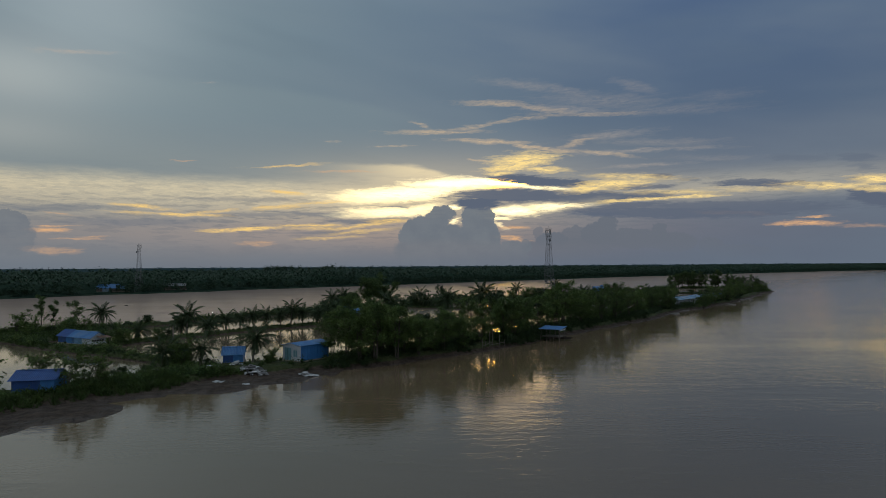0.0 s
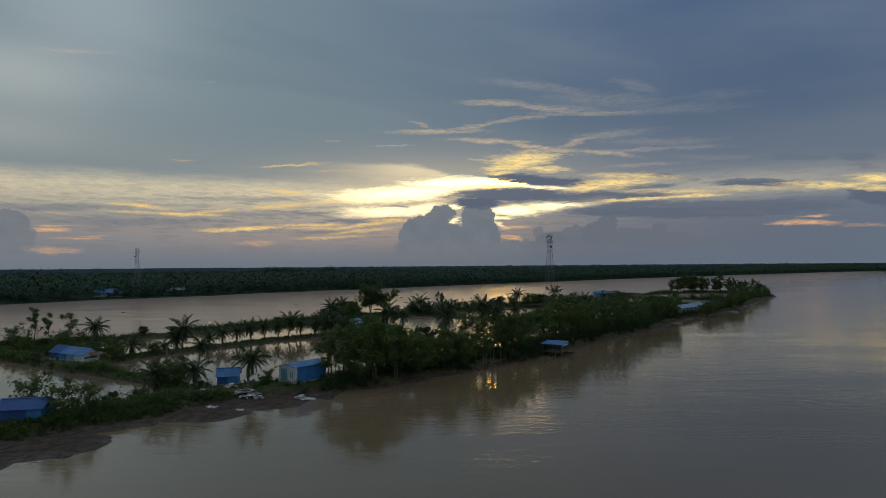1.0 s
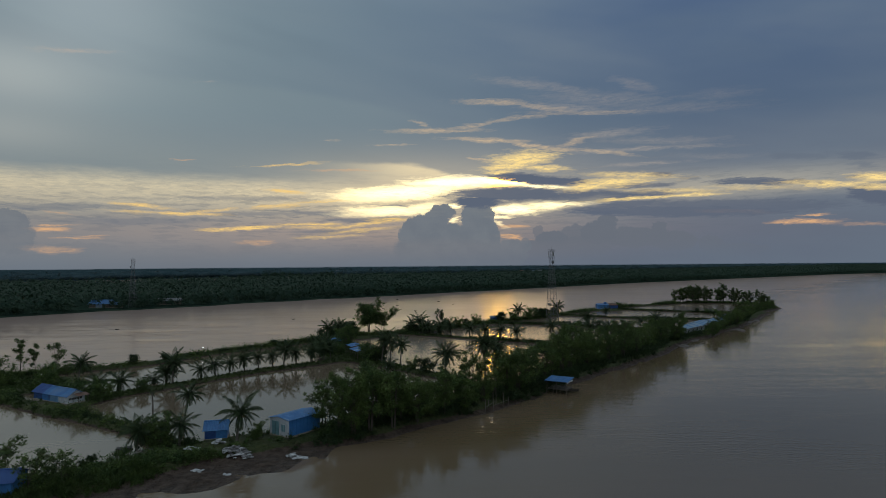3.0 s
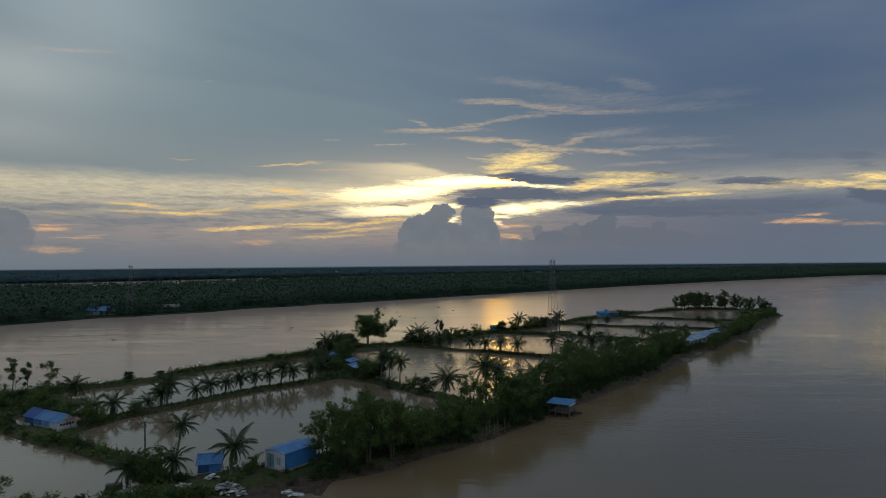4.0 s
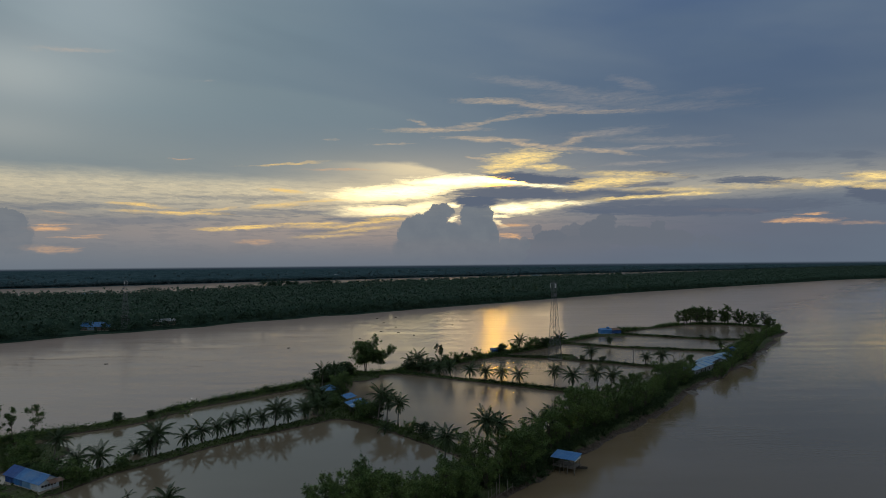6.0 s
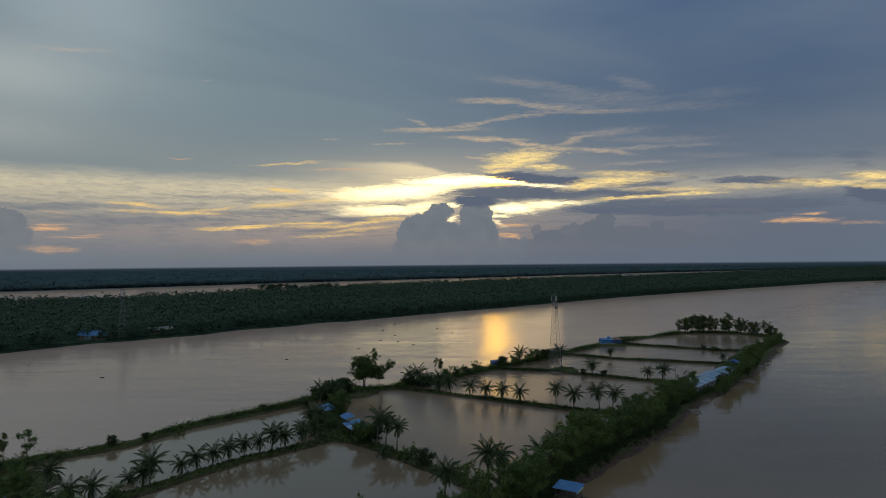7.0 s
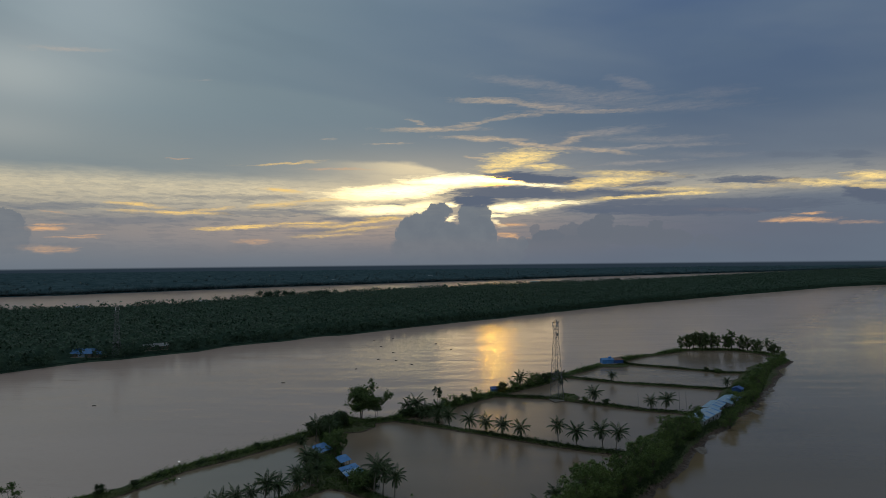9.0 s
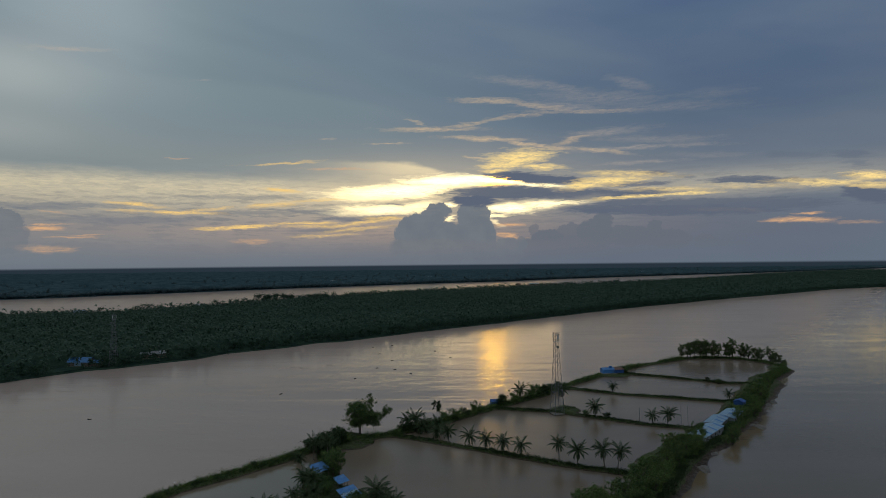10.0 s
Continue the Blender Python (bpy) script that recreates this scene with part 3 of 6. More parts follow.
def quads_object(name, verts, mat, per=4):
    """One mesh of loose faces from an array of corners."""
    verts = np.asarray(verts, dtype=np.float32).reshape(-1, 3)
    n = len(verts) // per
    me = bpy.data.meshes.new(name)
    me.vertices.add(len(verts))
    me.vertices.foreach_set("co", verts.ravel())
    me.loops.add(n * per)
    me.loops.foreach_set("vertex_index", np.arange(n * per, dtype=np.int32))
    me.polygons.add(n)
    me.polygons.foreach_set("loop_start", np.arange(0, n * per, per, dtype=np.int32))
    me.update(calc_edges=True)
    me.materials.append(mat)
    return me


def grid_mesh(name, X, Y, Z, keep, mat):
    """A smooth sheet over a grid of points; keep says which cells stay."""
    ny, nx = X.shape
    idx = np.arange(nx * ny).reshape(ny, nx)
    q = np.stack([idx[:-1, :-1], idx[:-1, 1:], idx[1:, 1:], idx[1:, :-1]], -1)[keep]
    used = np.unique(q)
    remap = np.full(nx * ny, -1)
    remap[used] = np.arange(len(used))
    q = remap[q].astype(np.int32)
    P = np.stack([X.ravel(), Y.ravel(), Z.ravel()], -1)[used].astype(np.float32)
    me = bpy.data.meshes.new(name)
    me.vertices.add(len(P))
    me.vertices.foreach_set("co", P.ravel())
    me.loops.add(q.size)
    me.loops.foreach_set("vertex_index", q.ravel())
    me.polygons.add(len(q))
    me.polygons.foreach_set("loop_start", np.arange(0, q.size, 4, dtype=np.int32))
    me.polygons.foreach_set("use_smooth", np.ones(len(q), dtype=bool))
    me.update(calc_edges=True)
    me.materials.append(mat)
    return new(name, me)


def smooth_noise(x, y, scale, seed=0):
    """Cheap value noise on arrays."""
    x, y = x / scale + 100.3, y / scale + 77.7
    xi, yi = np.floor(x).astype(np.int64), np.floor(y).astype(np.int64)
    fx, fy = x - xi, y - yi
    fx, fy = fx * fx * (3 - 2 * fx), fy * fy * (3 - 2 * fy)

    def h(i, j):
        n = (i * 374761393 + j * 668265263 + seed * 1442695041) & 0x7FFFFFFF
        n = ((n ^ (n >> 13)) * 1274126177) & 0x7FFFFFFF
        return ((n ^ (n >> 16)) & 0xFFFF) / 65535.0
    return (h(xi, yi) * (1 - fx) + h(xi + 1, yi) * fx) * (1 - fy) + (h(xi, yi + 1) * (1 - fx) + h(xi + 1, yi + 1) * fx) * fy


def line_distance(x, y, line):
    """Distance from points to a line of corners."""
    best = np.full(np.shape(x), 1e9)
    for (ax, ay), (bx, by) in zip(line[:-1], line[1:]):
        dx, dy = bx - ax, by - ay
        t = np.clip(((x - ax) * dx + (y - ay) * dy) / (dx * dx + dy * dy), 0, 1)
        best = np.minimum(best, np.hypot(x - ax - t * dx, y - ay - t * dy))
    return best


def along(line, step, rng, spread, jitter=0.5):
    """Points strewn along a line of corners."""
    out = []
    for (ax, ay), (bx, by) in zip(line[:-1], line[1:]):
        length = math.hypot(bx - ax, by - ay)
        nx, ny = -(by - ay) / length, (bx - ax) / length
        for i in range(max(1, int(length / step))):
            t = (i + 0.5 + rng.uniform(-jitter, jitter)) * step / length
            o = rng.uniform(-spread, spread)
            out.append((ax + (bx - ax) * t + nx * o, ay + (by - ay) * t + ny * o))
    return out


# ---------------------------------------------------------------- the island: banks, dikes and ponds
FAR_BANK = [(-190, 95), (-150, 128), (-125, 148), (-109, 160), (-100, 168), (-84, 181), (-75, 199), (-64, 210), (-50.5, 225), (-42, 238), (-31, 247), (-16, 254), (2.4, 269.5), (25.3, 293), (52.7, 319.5), (68, 340), (97.6, 371), (126, 398), (168, 425), (198, 422.5), (211, 404), (210, 388)]
NEAR_BANK = [(-120, 5), (-80, 42), (-63, 65), (-56, 75), (-49, 84), (-40, 91), (-34, 97), (-24, 103), (-14, 109), (-4, 119), (5, 127), (16, 138), (28, 155), (41, 171), (54, 186), (64, 198), (77, 220), (96, 241), (108, 256), (124, 273), (152, 312), (181, 352), (207, 381)]
HUT_DIKE = [(-40, 236), (-33, 215), (-28, 197), (-21, 182), (-10.4, 172), (-2.3, 162), (3.4, 155.6), (10, 147), (17, 139)]
PALM_DIKE = [(-100, 140), (-88, 132), (-78, 127), (-73, 130), (-69.4, 139.7), (-63.7, 146), (-57.2, 155), (-47.4, 167.4), (-38.5, 175), (-28.1, 185), (-21, 182)]
SHED_DIKE = [(-125, 148), (-100, 140), (-88, 132), (-75.5, 123.5), (-61.3, 116), (-49.6, 109), (-43.9, 103.2), (-36, 97)]
CROSS_DIKES = [
    [(-16, 253), (6.5, 240), (25.5, 227.7), (40.1, 218.5), (56.9, 210), (68, 204)],
    [(25.3, 293), (53.1, 285.6), (74.6, 270.5), (86.1, 263.5), (103.6, 256.6)],
    [(67, 335), (91.6, 318.8), (115.6, 309), (140, 298.5)],
    [(106, 376), (134.7, 357), (155.7, 342), (172, 340)],
]
DIKES = [HUT_DIKE, PALM_DIKE, SHED_DIKE] + CROSS_DIKES
rng = random.Random(7)


def bank_height(x, y):
    """Height of the island's ground over the low water, by the banks and dikes."""
    x, y = np.asarray(x, float), np.asarray(y, float)
    n1 = smooth_noise(x, y, 5.0, 1) - 0.5
    n2 = smooth_noise(x, y, 1.7, 2) - 0.5
    n3 = smooth_noise(x, y, 14.0, 3) - 0.5
    near = line_distance(x, y, NEAR_BANK) + n1 * 2.2 + n3 * 2.0
    wide = np.where(x < -16, 3.4, np.where(x < 62, 5.1, np.where(x < 185, 6.8, 3.2)))
    mud = np.where(x < -14, 5.6, np.where(x < 22, 1.0, 1.9))
    h = np.where(near < wide, 1.35, np.where(near < wide + 1.0, 1.35 - 0.9 * (near - wide), 0.45 - 0.45 * (near - wide - 1.0) / mud))
    far = line_distance(x, y, FAR_BANK) + n1 * 0.9
    h = np.maximum(h, 1.25 - 0.9 * np.maximum(0, far - 1.8))
    for i, d in enumerate(DIKES):
        k = line_distance(x, y, d) + n1 * 0.8
        h = np.maximum(h, 1.1 - 0.8 * np.maximum(0, k - (1.5 if i < 3 else 1.0)))
    for cx, cy, r in ((-33, 246, 9), (-27, 192, 7), (-79, 129.5, 3.6), (103, 371, 7), (-96, 150, 9), (58, 290, 5), (207, 388, 4), (-112, 152, 9)):
        h = np.maximum(h, 1.2 - 0.4 * np.maximum(0, np.hypot(x - cx, y - cy) + n1 * 2 - r))
    for cx, cy, r_ in ((-45, 71.5, 2.6), (-52, 63, 3.5), (-31, 86.5, 1.4), (-24, 92.5, 0.8)):
        h = np.maximum(h, 0.42 - 0.13 * np.maximum(0, np.hypot((x - cx) * 0.8, y - cy) + n1 * 2 - r_))
    return np.maximum(h + n2 * 0.16 + n1 * 0.15, -1.4)


def rest(x, y):
    return float(bank_height(np.array([x]), np.array([y]))[0]) - 0.06


gx = np.arange(-135, 232, 1.0)
gy = np.concatenate([np.arange(30, 150, 0.75), np.arange(150, 440, 1.35)])
GX, GY = np.meshgrid(gx, gy)
GZ = bank_height(GX, GY)
cell = np.maximum(np.maximum(GZ[:-1, :-1], GZ[1:, 1:]), np.maximum(GZ[1:, :-1], GZ[:-1, 1:]))
tagged(grid_mesh("ground", GX, GY, GZ, cell > -0.9, earth), "low muddy island banks and grassy dikes between ponds", "ground", kind="structure")

# the river, one sheet to the horizon
s = Shape()
s.add([(-14000, -14000, 0), (14000, -14000, 0), (14000, 14000, 0), (-14000, 14000, 0)], [(0, 1, 2, 3)])
tagged(new("water", s.mesh("water", river_mat)), "wide muddy brown river with faint ripples", "river", kind="structure")

POND_EDGES = [
    [(-125, 148), (-109, 160), (-84, 181), (-64, 210), (-42, 238), (-33, 215), (-28, 190), (-47, 167.4), (-69, 140), (-73, 130), (-88, 132), (-100, 140)],
    [(-75, 123.5), (-73, 130), (-69, 140), (-47, 167.4), (-28, 187), (-10.4, 172), (3.4, 155.6), (16, 138), (-4, 119), (-24, 103), (-36, 97), (-50, 109)],
    [(-125, 148), (-100, 140), (-75.5, 123.5), (-50, 109), (-36, 97), (-56, 75), (-80, 42), (-120, 5), (-190, 95)],
    [(-40, 238), (-16, 254), (6.5, 240), (40, 218.5), (68, 204), (54, 186), (28, 155), (16, 138), (3.4, 155.6), (-10.4, 172), (-28, 195)],
    [(-16, 254), (25.3, 293), (53, 285.6), (86, 263.5), (103.6, 256.6), (108, 256), (96, 241), (68, 204), (40, 218.5), (6.5, 240)],
    [(25.3, 293), (68, 340), (91.6, 318.8), (140, 298.5), (124, 273), (108, 256), (86, 263.5), (53, 285.6)],
    [(68, 340), (106, 376), (134.7, 357), (172, 340), (152, 312), (140, 298.5), (91.6, 318.8)],
    [(106, 376), (126, 398), (168, 425), (198, 422.5), (210, 392), (181, 352), (172, 340), (134.7, 357)],
]
for n_ring, ring in enumerate(POND_EDGES):
    bm = bmesh.new()
    bm.faces.new([bm.verts.new((x, y, 0.42)) for x, y in ring])
    bmesh.ops.triangulate(bm, faces=bm.faces[:])
    bmesh.ops.recalc_face_normals(bm, faces=bm.faces[:])
    for f in bm.faces:
        if f.normal.z < 0:
            f.normal_flip()
    me = bpy.data.meshes.new("pond")
    bm.to_mesh(me)
    bm.free()
    me.materials.append(pond_mat if n_ring < 3 else breezy_pond_mat)
    tagged(new("pond", me), "still brown fish pond between grassy dikes", "pond", "fish ponds", "structure")

# ---------------------------------------------------------------- land over the river
FAR_SHORE = [(-900, -60), (-600, 120), (-420, 215), (-300, 306), (-250.4, 366.5), (-233.6, 390.6), (-224.2, 404), (-210.5, 411.6), (-185.7, 437.8), (-169.8, 447), (-159.5, 473), (-142.6, 487), (-123.7, 499), (-107, 525), (-84.9, 535), (-63.5, 557), (-14.5, 602), (13.4, 631), (78, 690), (254, 858), (515, 1067), (876, 1344), (1046, 1426), (1700, 1850), (2900, 2700)]
BACK_SHORE = [(-1300, 300), (-900, 560), (-571, 790), (-430, 815), (-325, 939), (-258, 1087), (-90, 1248), (169, 1495), (414, 1640), (758, 1930), (1588, 2729), (2300, 3250)]
THIRD_SHORE = [(-6000, -1200), (-2200, 500), (-1500, 880), (-907, 1255), (-820, 1305), (-741, 1380), (-652, 1466), (-551, 1563), (-436, 1674), (-294, 1762), (-141, 1895), (38, 2011), (235, 2120), (486, 2357), (922, 2658), (1666, 3112), (3081, 4160), (5200, 5600)]


def at_x(line, x):
    """The line's y at each x."""
    return np.interp(x, [p[0] for p in line], [p[1] for p in line])


def far_height(X, Y, low, spread):
    return low + spread * (smooth_noise(X, Y, 11, 5) * 0.5 + smooth_noise(X, Y, 37, 6) * 0.3 + smooth_noise(X, Y, 130, 8) * 0.5)


def band(name, front, back, xs, steps, low, spread, mat, label, category, kind):
    """Land between two shores, rising from the water to a rough canopy."""
    t = np.concatenate([[0.0, 0.0005, 0.004], np.linspace(0.01, 0.99, steps) ** 1.5, [0.996, 1.0]])
    X, T = np.meshgrid(xs, t)
    F, B = at_x(front, X), at_x(back, X)
    Y = F + (B - F) * T + (smooth_noise(X, X * 0, 18, 4) - 0.5) * 9
    Z = far_height(X, Y, low, spread)
    u = np.clip((Y - F) / 28.0, 0, 1)
    Z = 1.2 + (Z - 1.2) * u * u * (3 - 2 * u)
    for cx, cy, r_ in ((-234, 414, 20), (-199, 446, 16)):
        Z = 1.3 + (Z - 1.3) * np.clip((np.hypot(X - cx, Y - cy) - r_) / 8.0, 0.02, 1)
    Z[0], Z[1], Z[-1] = -0.5, 1.0, -0.5
    Z[2] = 1.4
    return tagged(grid_mesh(name, X, Y, Z, np.ones((len(t) - 1, len(xs) - 1), bool), mat), label, category, kind=kind)


band("ground", FAR_SHORE, BACK_SHORE, np.concatenate([np.arange(-860, 500, 6.0), np.arange(500, 2300, 14.0)]), 90, 3.2, 6.5, understory_mat, "low dark undergrowth of the far river island", "undergrowth", "structure")
HORIZON = [(-9000, 13000), (9000, 13000)]
band("ground", THIRD_SHORE, HORIZON, np.concatenate([np.arange(-6000, -2200, 60.0), np.arange(-2200, 2600, 18.0), np.arange(2600, 5200, 40.0)]), 170, 4.0, 12.0, hazed_canopy_mat, "dark wooded plain in haze-blued colour reaching to the horizon", "woods", "structure")


def palm_crown(r, fronds, length, rise):
    """Fronds of a distant palm, three bent pieces each, as loose four-cornered faces."""
    out = []
    for i in range(fronds):
        q = 2 * math.pi * (i + r.uniform(-0.3, 0.3)) / fronds
        lift = r.uniform(-0.2, rise)
        c, s_ = math.cos(q), math.sin(q)
        side = Vector((-s_, c, 0))
        pts = []
        for k in range(3):
            u = k / 2
            reach = length * (u * (1 - 0.18 * u))
            pts.append(Vector((c * reach, s_ * reach, length * (lift * u - 0.75 * u * u))))
        w = (0.35, 0.75, 0.08)
        for k in range(2):
            a, b = pts[k], pts[k + 1]
            out += [a - side * w[k], a + side * w[k], b + side * w[k + 1], b - side * w[k + 1]]
    return np.array([tuple(p) for p in out])


def strew(protos, places, r):
    """All the crowns at their places, as one array of corners."""
    out = []
    for x, y, z, s_, q in places:
        P = protos[r.randrange(len(protos))]
        c, n = math.cos(q) * s_, math.sin(q) * s_
        out.append(np.stack([P[:, 0] * c - P[:, 1] * n + x, P[:, 0] * n + P[:, 1] * c + y, P[:, 2] * s_ + z], -1))
    return np.concatenate(out)


r = random.Random(3)
crowns = [palm_crown(r, 8, r.uniform(2.8, 3.5), 1.0) for _ in range(7)]
light_crowns = [palm_crown(r, 7, r.uniform(4.2, 5.2), 0.6) for _ in range(5)]
places, light_places = [], []
x = -620.0
while x < 2300:
    front, back = float(at_x(FAR_SHORE, x)), float(at_x(BACK_SHORE, x))
    step = 6.1 if x < 420 else 10.0
    y = front + 7
    while y < back - 3:
        far = y > 1000
        st = step if y < 700 else (8.8 if y < 1000 else 13.0)
        if abs(x) < y * 0.85 + 60 and not (-244 < x < -224 and y - front < 24):
            spot = (x + r.uniform(-2.5, 2.5), y + r.uniform(-2.5, 2.5), r.uniform(6.5, 11.5) + 3.0 * (r.random() < 0.1) + 3.5 * float(smooth_noise(np.array([x]), np.array([y]), 45.0, 31)[0]), r.uniform(0.75, 1.15), r.uniform(0, 6.28))
            (light_places if far else places).append(spot)
        y += st
    x += step
tagged(new("far_palm_plantation", quads_object("far_palm_plantation", strew(crowns, places, r), leaf_far)), "dense dark coconut plantation across the river", "plantation", kind="stuff")
tagged(new("far_palm_plantation", quads_object("far_palm_plantation", strew(light_crowns, light_places, r), leaf_far)), "distant dark palm woods behind the plantation", "plantation", kind="stuff")


# ---------------------------------------------------------------- plants
def leaf_faces(centres, radii, count, size, seed, droop=0.0, width=0.34):
    """Small pointed leaves, strewn in clumps with loose edges."""
    g = np.random.default_rng(seed)
    centres, radii = np.asarray(centres, float), np.asarray(radii, float)
    pick = g.choice(len(centres), count, p=radii ** 2 / (radii ** 2).sum())
    d = g.normal(size=(count, 3))
    d /= np.linalg.norm(d, axis=1)[:, None]
    rad = np.minimum(np.abs(g.normal(size=count)) * 0.62 + 0.12, 1.7)
    C = centres[pick] + d * (rad * radii[pick])[:, None] * np.array([1, 1, 0.9])
    u = g.normal(size=(count, 3)) + d * 0.6
    u[:, 2] = u[:, 2] * 0.6 - droop
    u /= np.linalg.norm(u, axis=1)[:, None]
    v = np.cross(u, g.normal(size=(count, 3)))
    v /= np.linalg.norm(v, axis=1)[:, None]
    L = size * g.uniform(0.7, 1.4, count)[:, None]
    return np.stack([C - u * L * 0.45 - v * L * width, C - u * L * 0.35 + v * L * width, C + u * L * 0.6], 1).reshape(-1, 3)


def make_tree(name, seed, height, spread, leaves, leaf, mat, stems=2, low=0.28, label="", category="tree", group="", open_crown=1.3):
    """A tree: leaning stems, limbs and twigs, with clumps of leaves round the twigs."""
    r = random.Random(seed)
    base = new(name)
    wood = Shape()
    centres, radii = [], []
    for k in range(stems):
        q = 2 * math.pi * k / stems + r.uniform(-0.5, 0.5)
        lean = r.uniform(0.05, 0.28) * spread * (1 if stems > 1 else 0.4)
        h = height * r.uniform(0.8, 0.95)
        pts = []
        for i in range(6):
            u = i / 5
            pts.append(Vector((math.cos(q) * lean * u ** 1.4 + r.uniform(-0.1, 0.1) * u * 2 + 0.25 * math.cos(q), math.sin(q) * lean * u ** 1.4 + r.uniform(-0.1, 0.1) * u * 2 + 0.25 * math.sin(q), h * u - 0.3)))
        r0 = 0.012 * height * r.uniform(0.7, 1.1)
        wood.tube(pts, [r0 * (1.25 - 1.1 * i / 5) for i in range(6)], 6)
        limbs = r.randint(7, 10)
        for j in range(limbs):
            u = low + (1 - low) * (j + r.random() * 0.8) / limbs
            u = min(u, 0.98)
            i = min(int(u * 5), 4)
            start = pts[i].lerp(pts[i + 1], u * 5 - i)
            a = q + r.uniform(-2.4, 2.4) if stems > 1 else r.uniform(0, 6.28)
            reach = spread * r.uniform(0.35, 0.9) * (0.55 + 0.9 * math.sin(math.pi * min(1.0, (u - low) / (1.02 - low) * 0.85 + 0.12)))
            tip = start + Vector((math.cos(a) * reach, math.sin(a) * reach, reach * r.uniform(0.3, 1.1)))
            mid = start.lerp(tip, 0.55) + Vector((0, 0, -0.06 * reach))
            wood.tube([start, mid, tip], [r0 * 0.45 * (1.1 - u * 0.6), r0 * 0.28, r0 * 0.08], 4)
            for w in range(r.randint(4, 6)):
                p = mid.lerp(tip, r.uniform(-0.2, 1.25)) + Vector((r.uniform(-1, 1), r.uniform(-1, 1), r.uniform(-0.6, 0.6))) * 0.2 * spread
                centres.append(tuple(p))
                radii.append(spread * r.uniform(0.12, 0.26) * open_crown)
    part("trunk", wood, bark, base)
    crown = new("crown", quads_object("crown", leaf_faces(centres, radii, leaves, leaf, seed), mat, 3))
    crown.parent = base
    return tagged(base, label, category, group)


def make_palm(seed, height, frond_len, fronds, lean, label, group, ragged=0.0):
    """A coconut palm: a ringed leaning trunk and arching fronds with hanging leaflets."""
    r = random.Random(seed)
    base = new("coconut_palm")
    q = r.uniform(0, 6.28)
    path = [Vector((math.cos(q) * lean * (i / 7) ** 1.6, math.sin(q) * lean * (i / 7) ** 1.6, -0.3 + (height + 0.3) * i / 7)) for i in range(8)]
    t = Shape()
    t.tube(path, [0.30, 0.2, 0.17, 0.16, 0.15, 0.145, 0.14, 0.17], 7)
    part("trunk", t, palm_bark, base)
    top = path[-1]
    quads = []
    for i in range(fronds):
        a = i * 2.39996 + r.uniform(-0.25, 0.25)
        age = i / (fronds - 1)
        lift = 1.3 - 2.45 * age + r.uniform(-0.14, 0.14)
        L = frond_len * r.uniform(0.85, 1.1) * (0.75 + 0.25 * math.sin(math.pi * min(1, age + 0.25)))
        c, s_ = math.cos(a), math.sin(a)
        p, ang = Vector(top), lift
        pts = [p.copy()]
        n = 9
        for k in range(n):
            p = p + Vector((c * math.cos(ang), s_ * math.cos(ang), math.sin(ang))) * (L / n)
            ang -= 0.05 + 0.17 * (k / n) + 0.03 * age
            pts.append(p.copy())
        side = Vector((-s_, c, 0))
        for k in range(n):
            w = side * (0.05 - 0.04 * k / n)
            quads += [pts[k] - w, pts[k] + w, pts[k + 1] + w * 0.85, pts[k + 1] - w * 0.85]
        for k in range(1, n * 4 + 1):
            u = k / (n * 4)
            f = u * n
            j = min(int(f), n - 1)
            o = pts[j].lerp(pts[j + 1], f - j)
            fwd = (pts[j + 1] - pts[j]).normalized()
            reach = L * 0.22 * (math.sin(math.pi * (0.12 + 0.86 * u)) ** 0.7)
            for sgn in (-1, 1):
                if r.random() < 0.06 + ragged:
                    continue
                d = (side * sgn * 0.8 + fwd * 0.55 + Vector((0, 0, -0.75 - 0.4 * r.random()))).normalized()
                e = o + d * reach * r.uniform(0.85, 1.1)
                w = fwd * 0.042 * frond_len / 3.2
                m = o.lerp(e, 0.5) + Vector((0, 0, 0.07 * reach))
                quads += [o - w * 0.6, m - w, e, m + w]
    crown = new("crown", quads_object("crown", [tuple(v) for v in quads], leaf_palm))
    crown.parent = base
    return tagged(base, label, "palm tree", group)


def put(ob, x, y, turn=0.0, scale=1.0, z=None, tilt=0.0):
    """Sets a thing on the ground."""
    ob.matrix_basis = pose(x, y, rest(x, y) if z is None else z, tilt, 0, turn) @ Matrix.Scale(scale, 4)
    return ob


def again(ob, x, y, turn=0.0, scale=1.0, z=None, tilt=0.0):
    """A copy of a thing, set on the ground."""
    m = pose(x, y, rest(x, y) if z is None else z, tilt, 0, turn) @ Matrix.Scale(scale / ob.scale[0], 4)
    return copy_thing(ob, m)


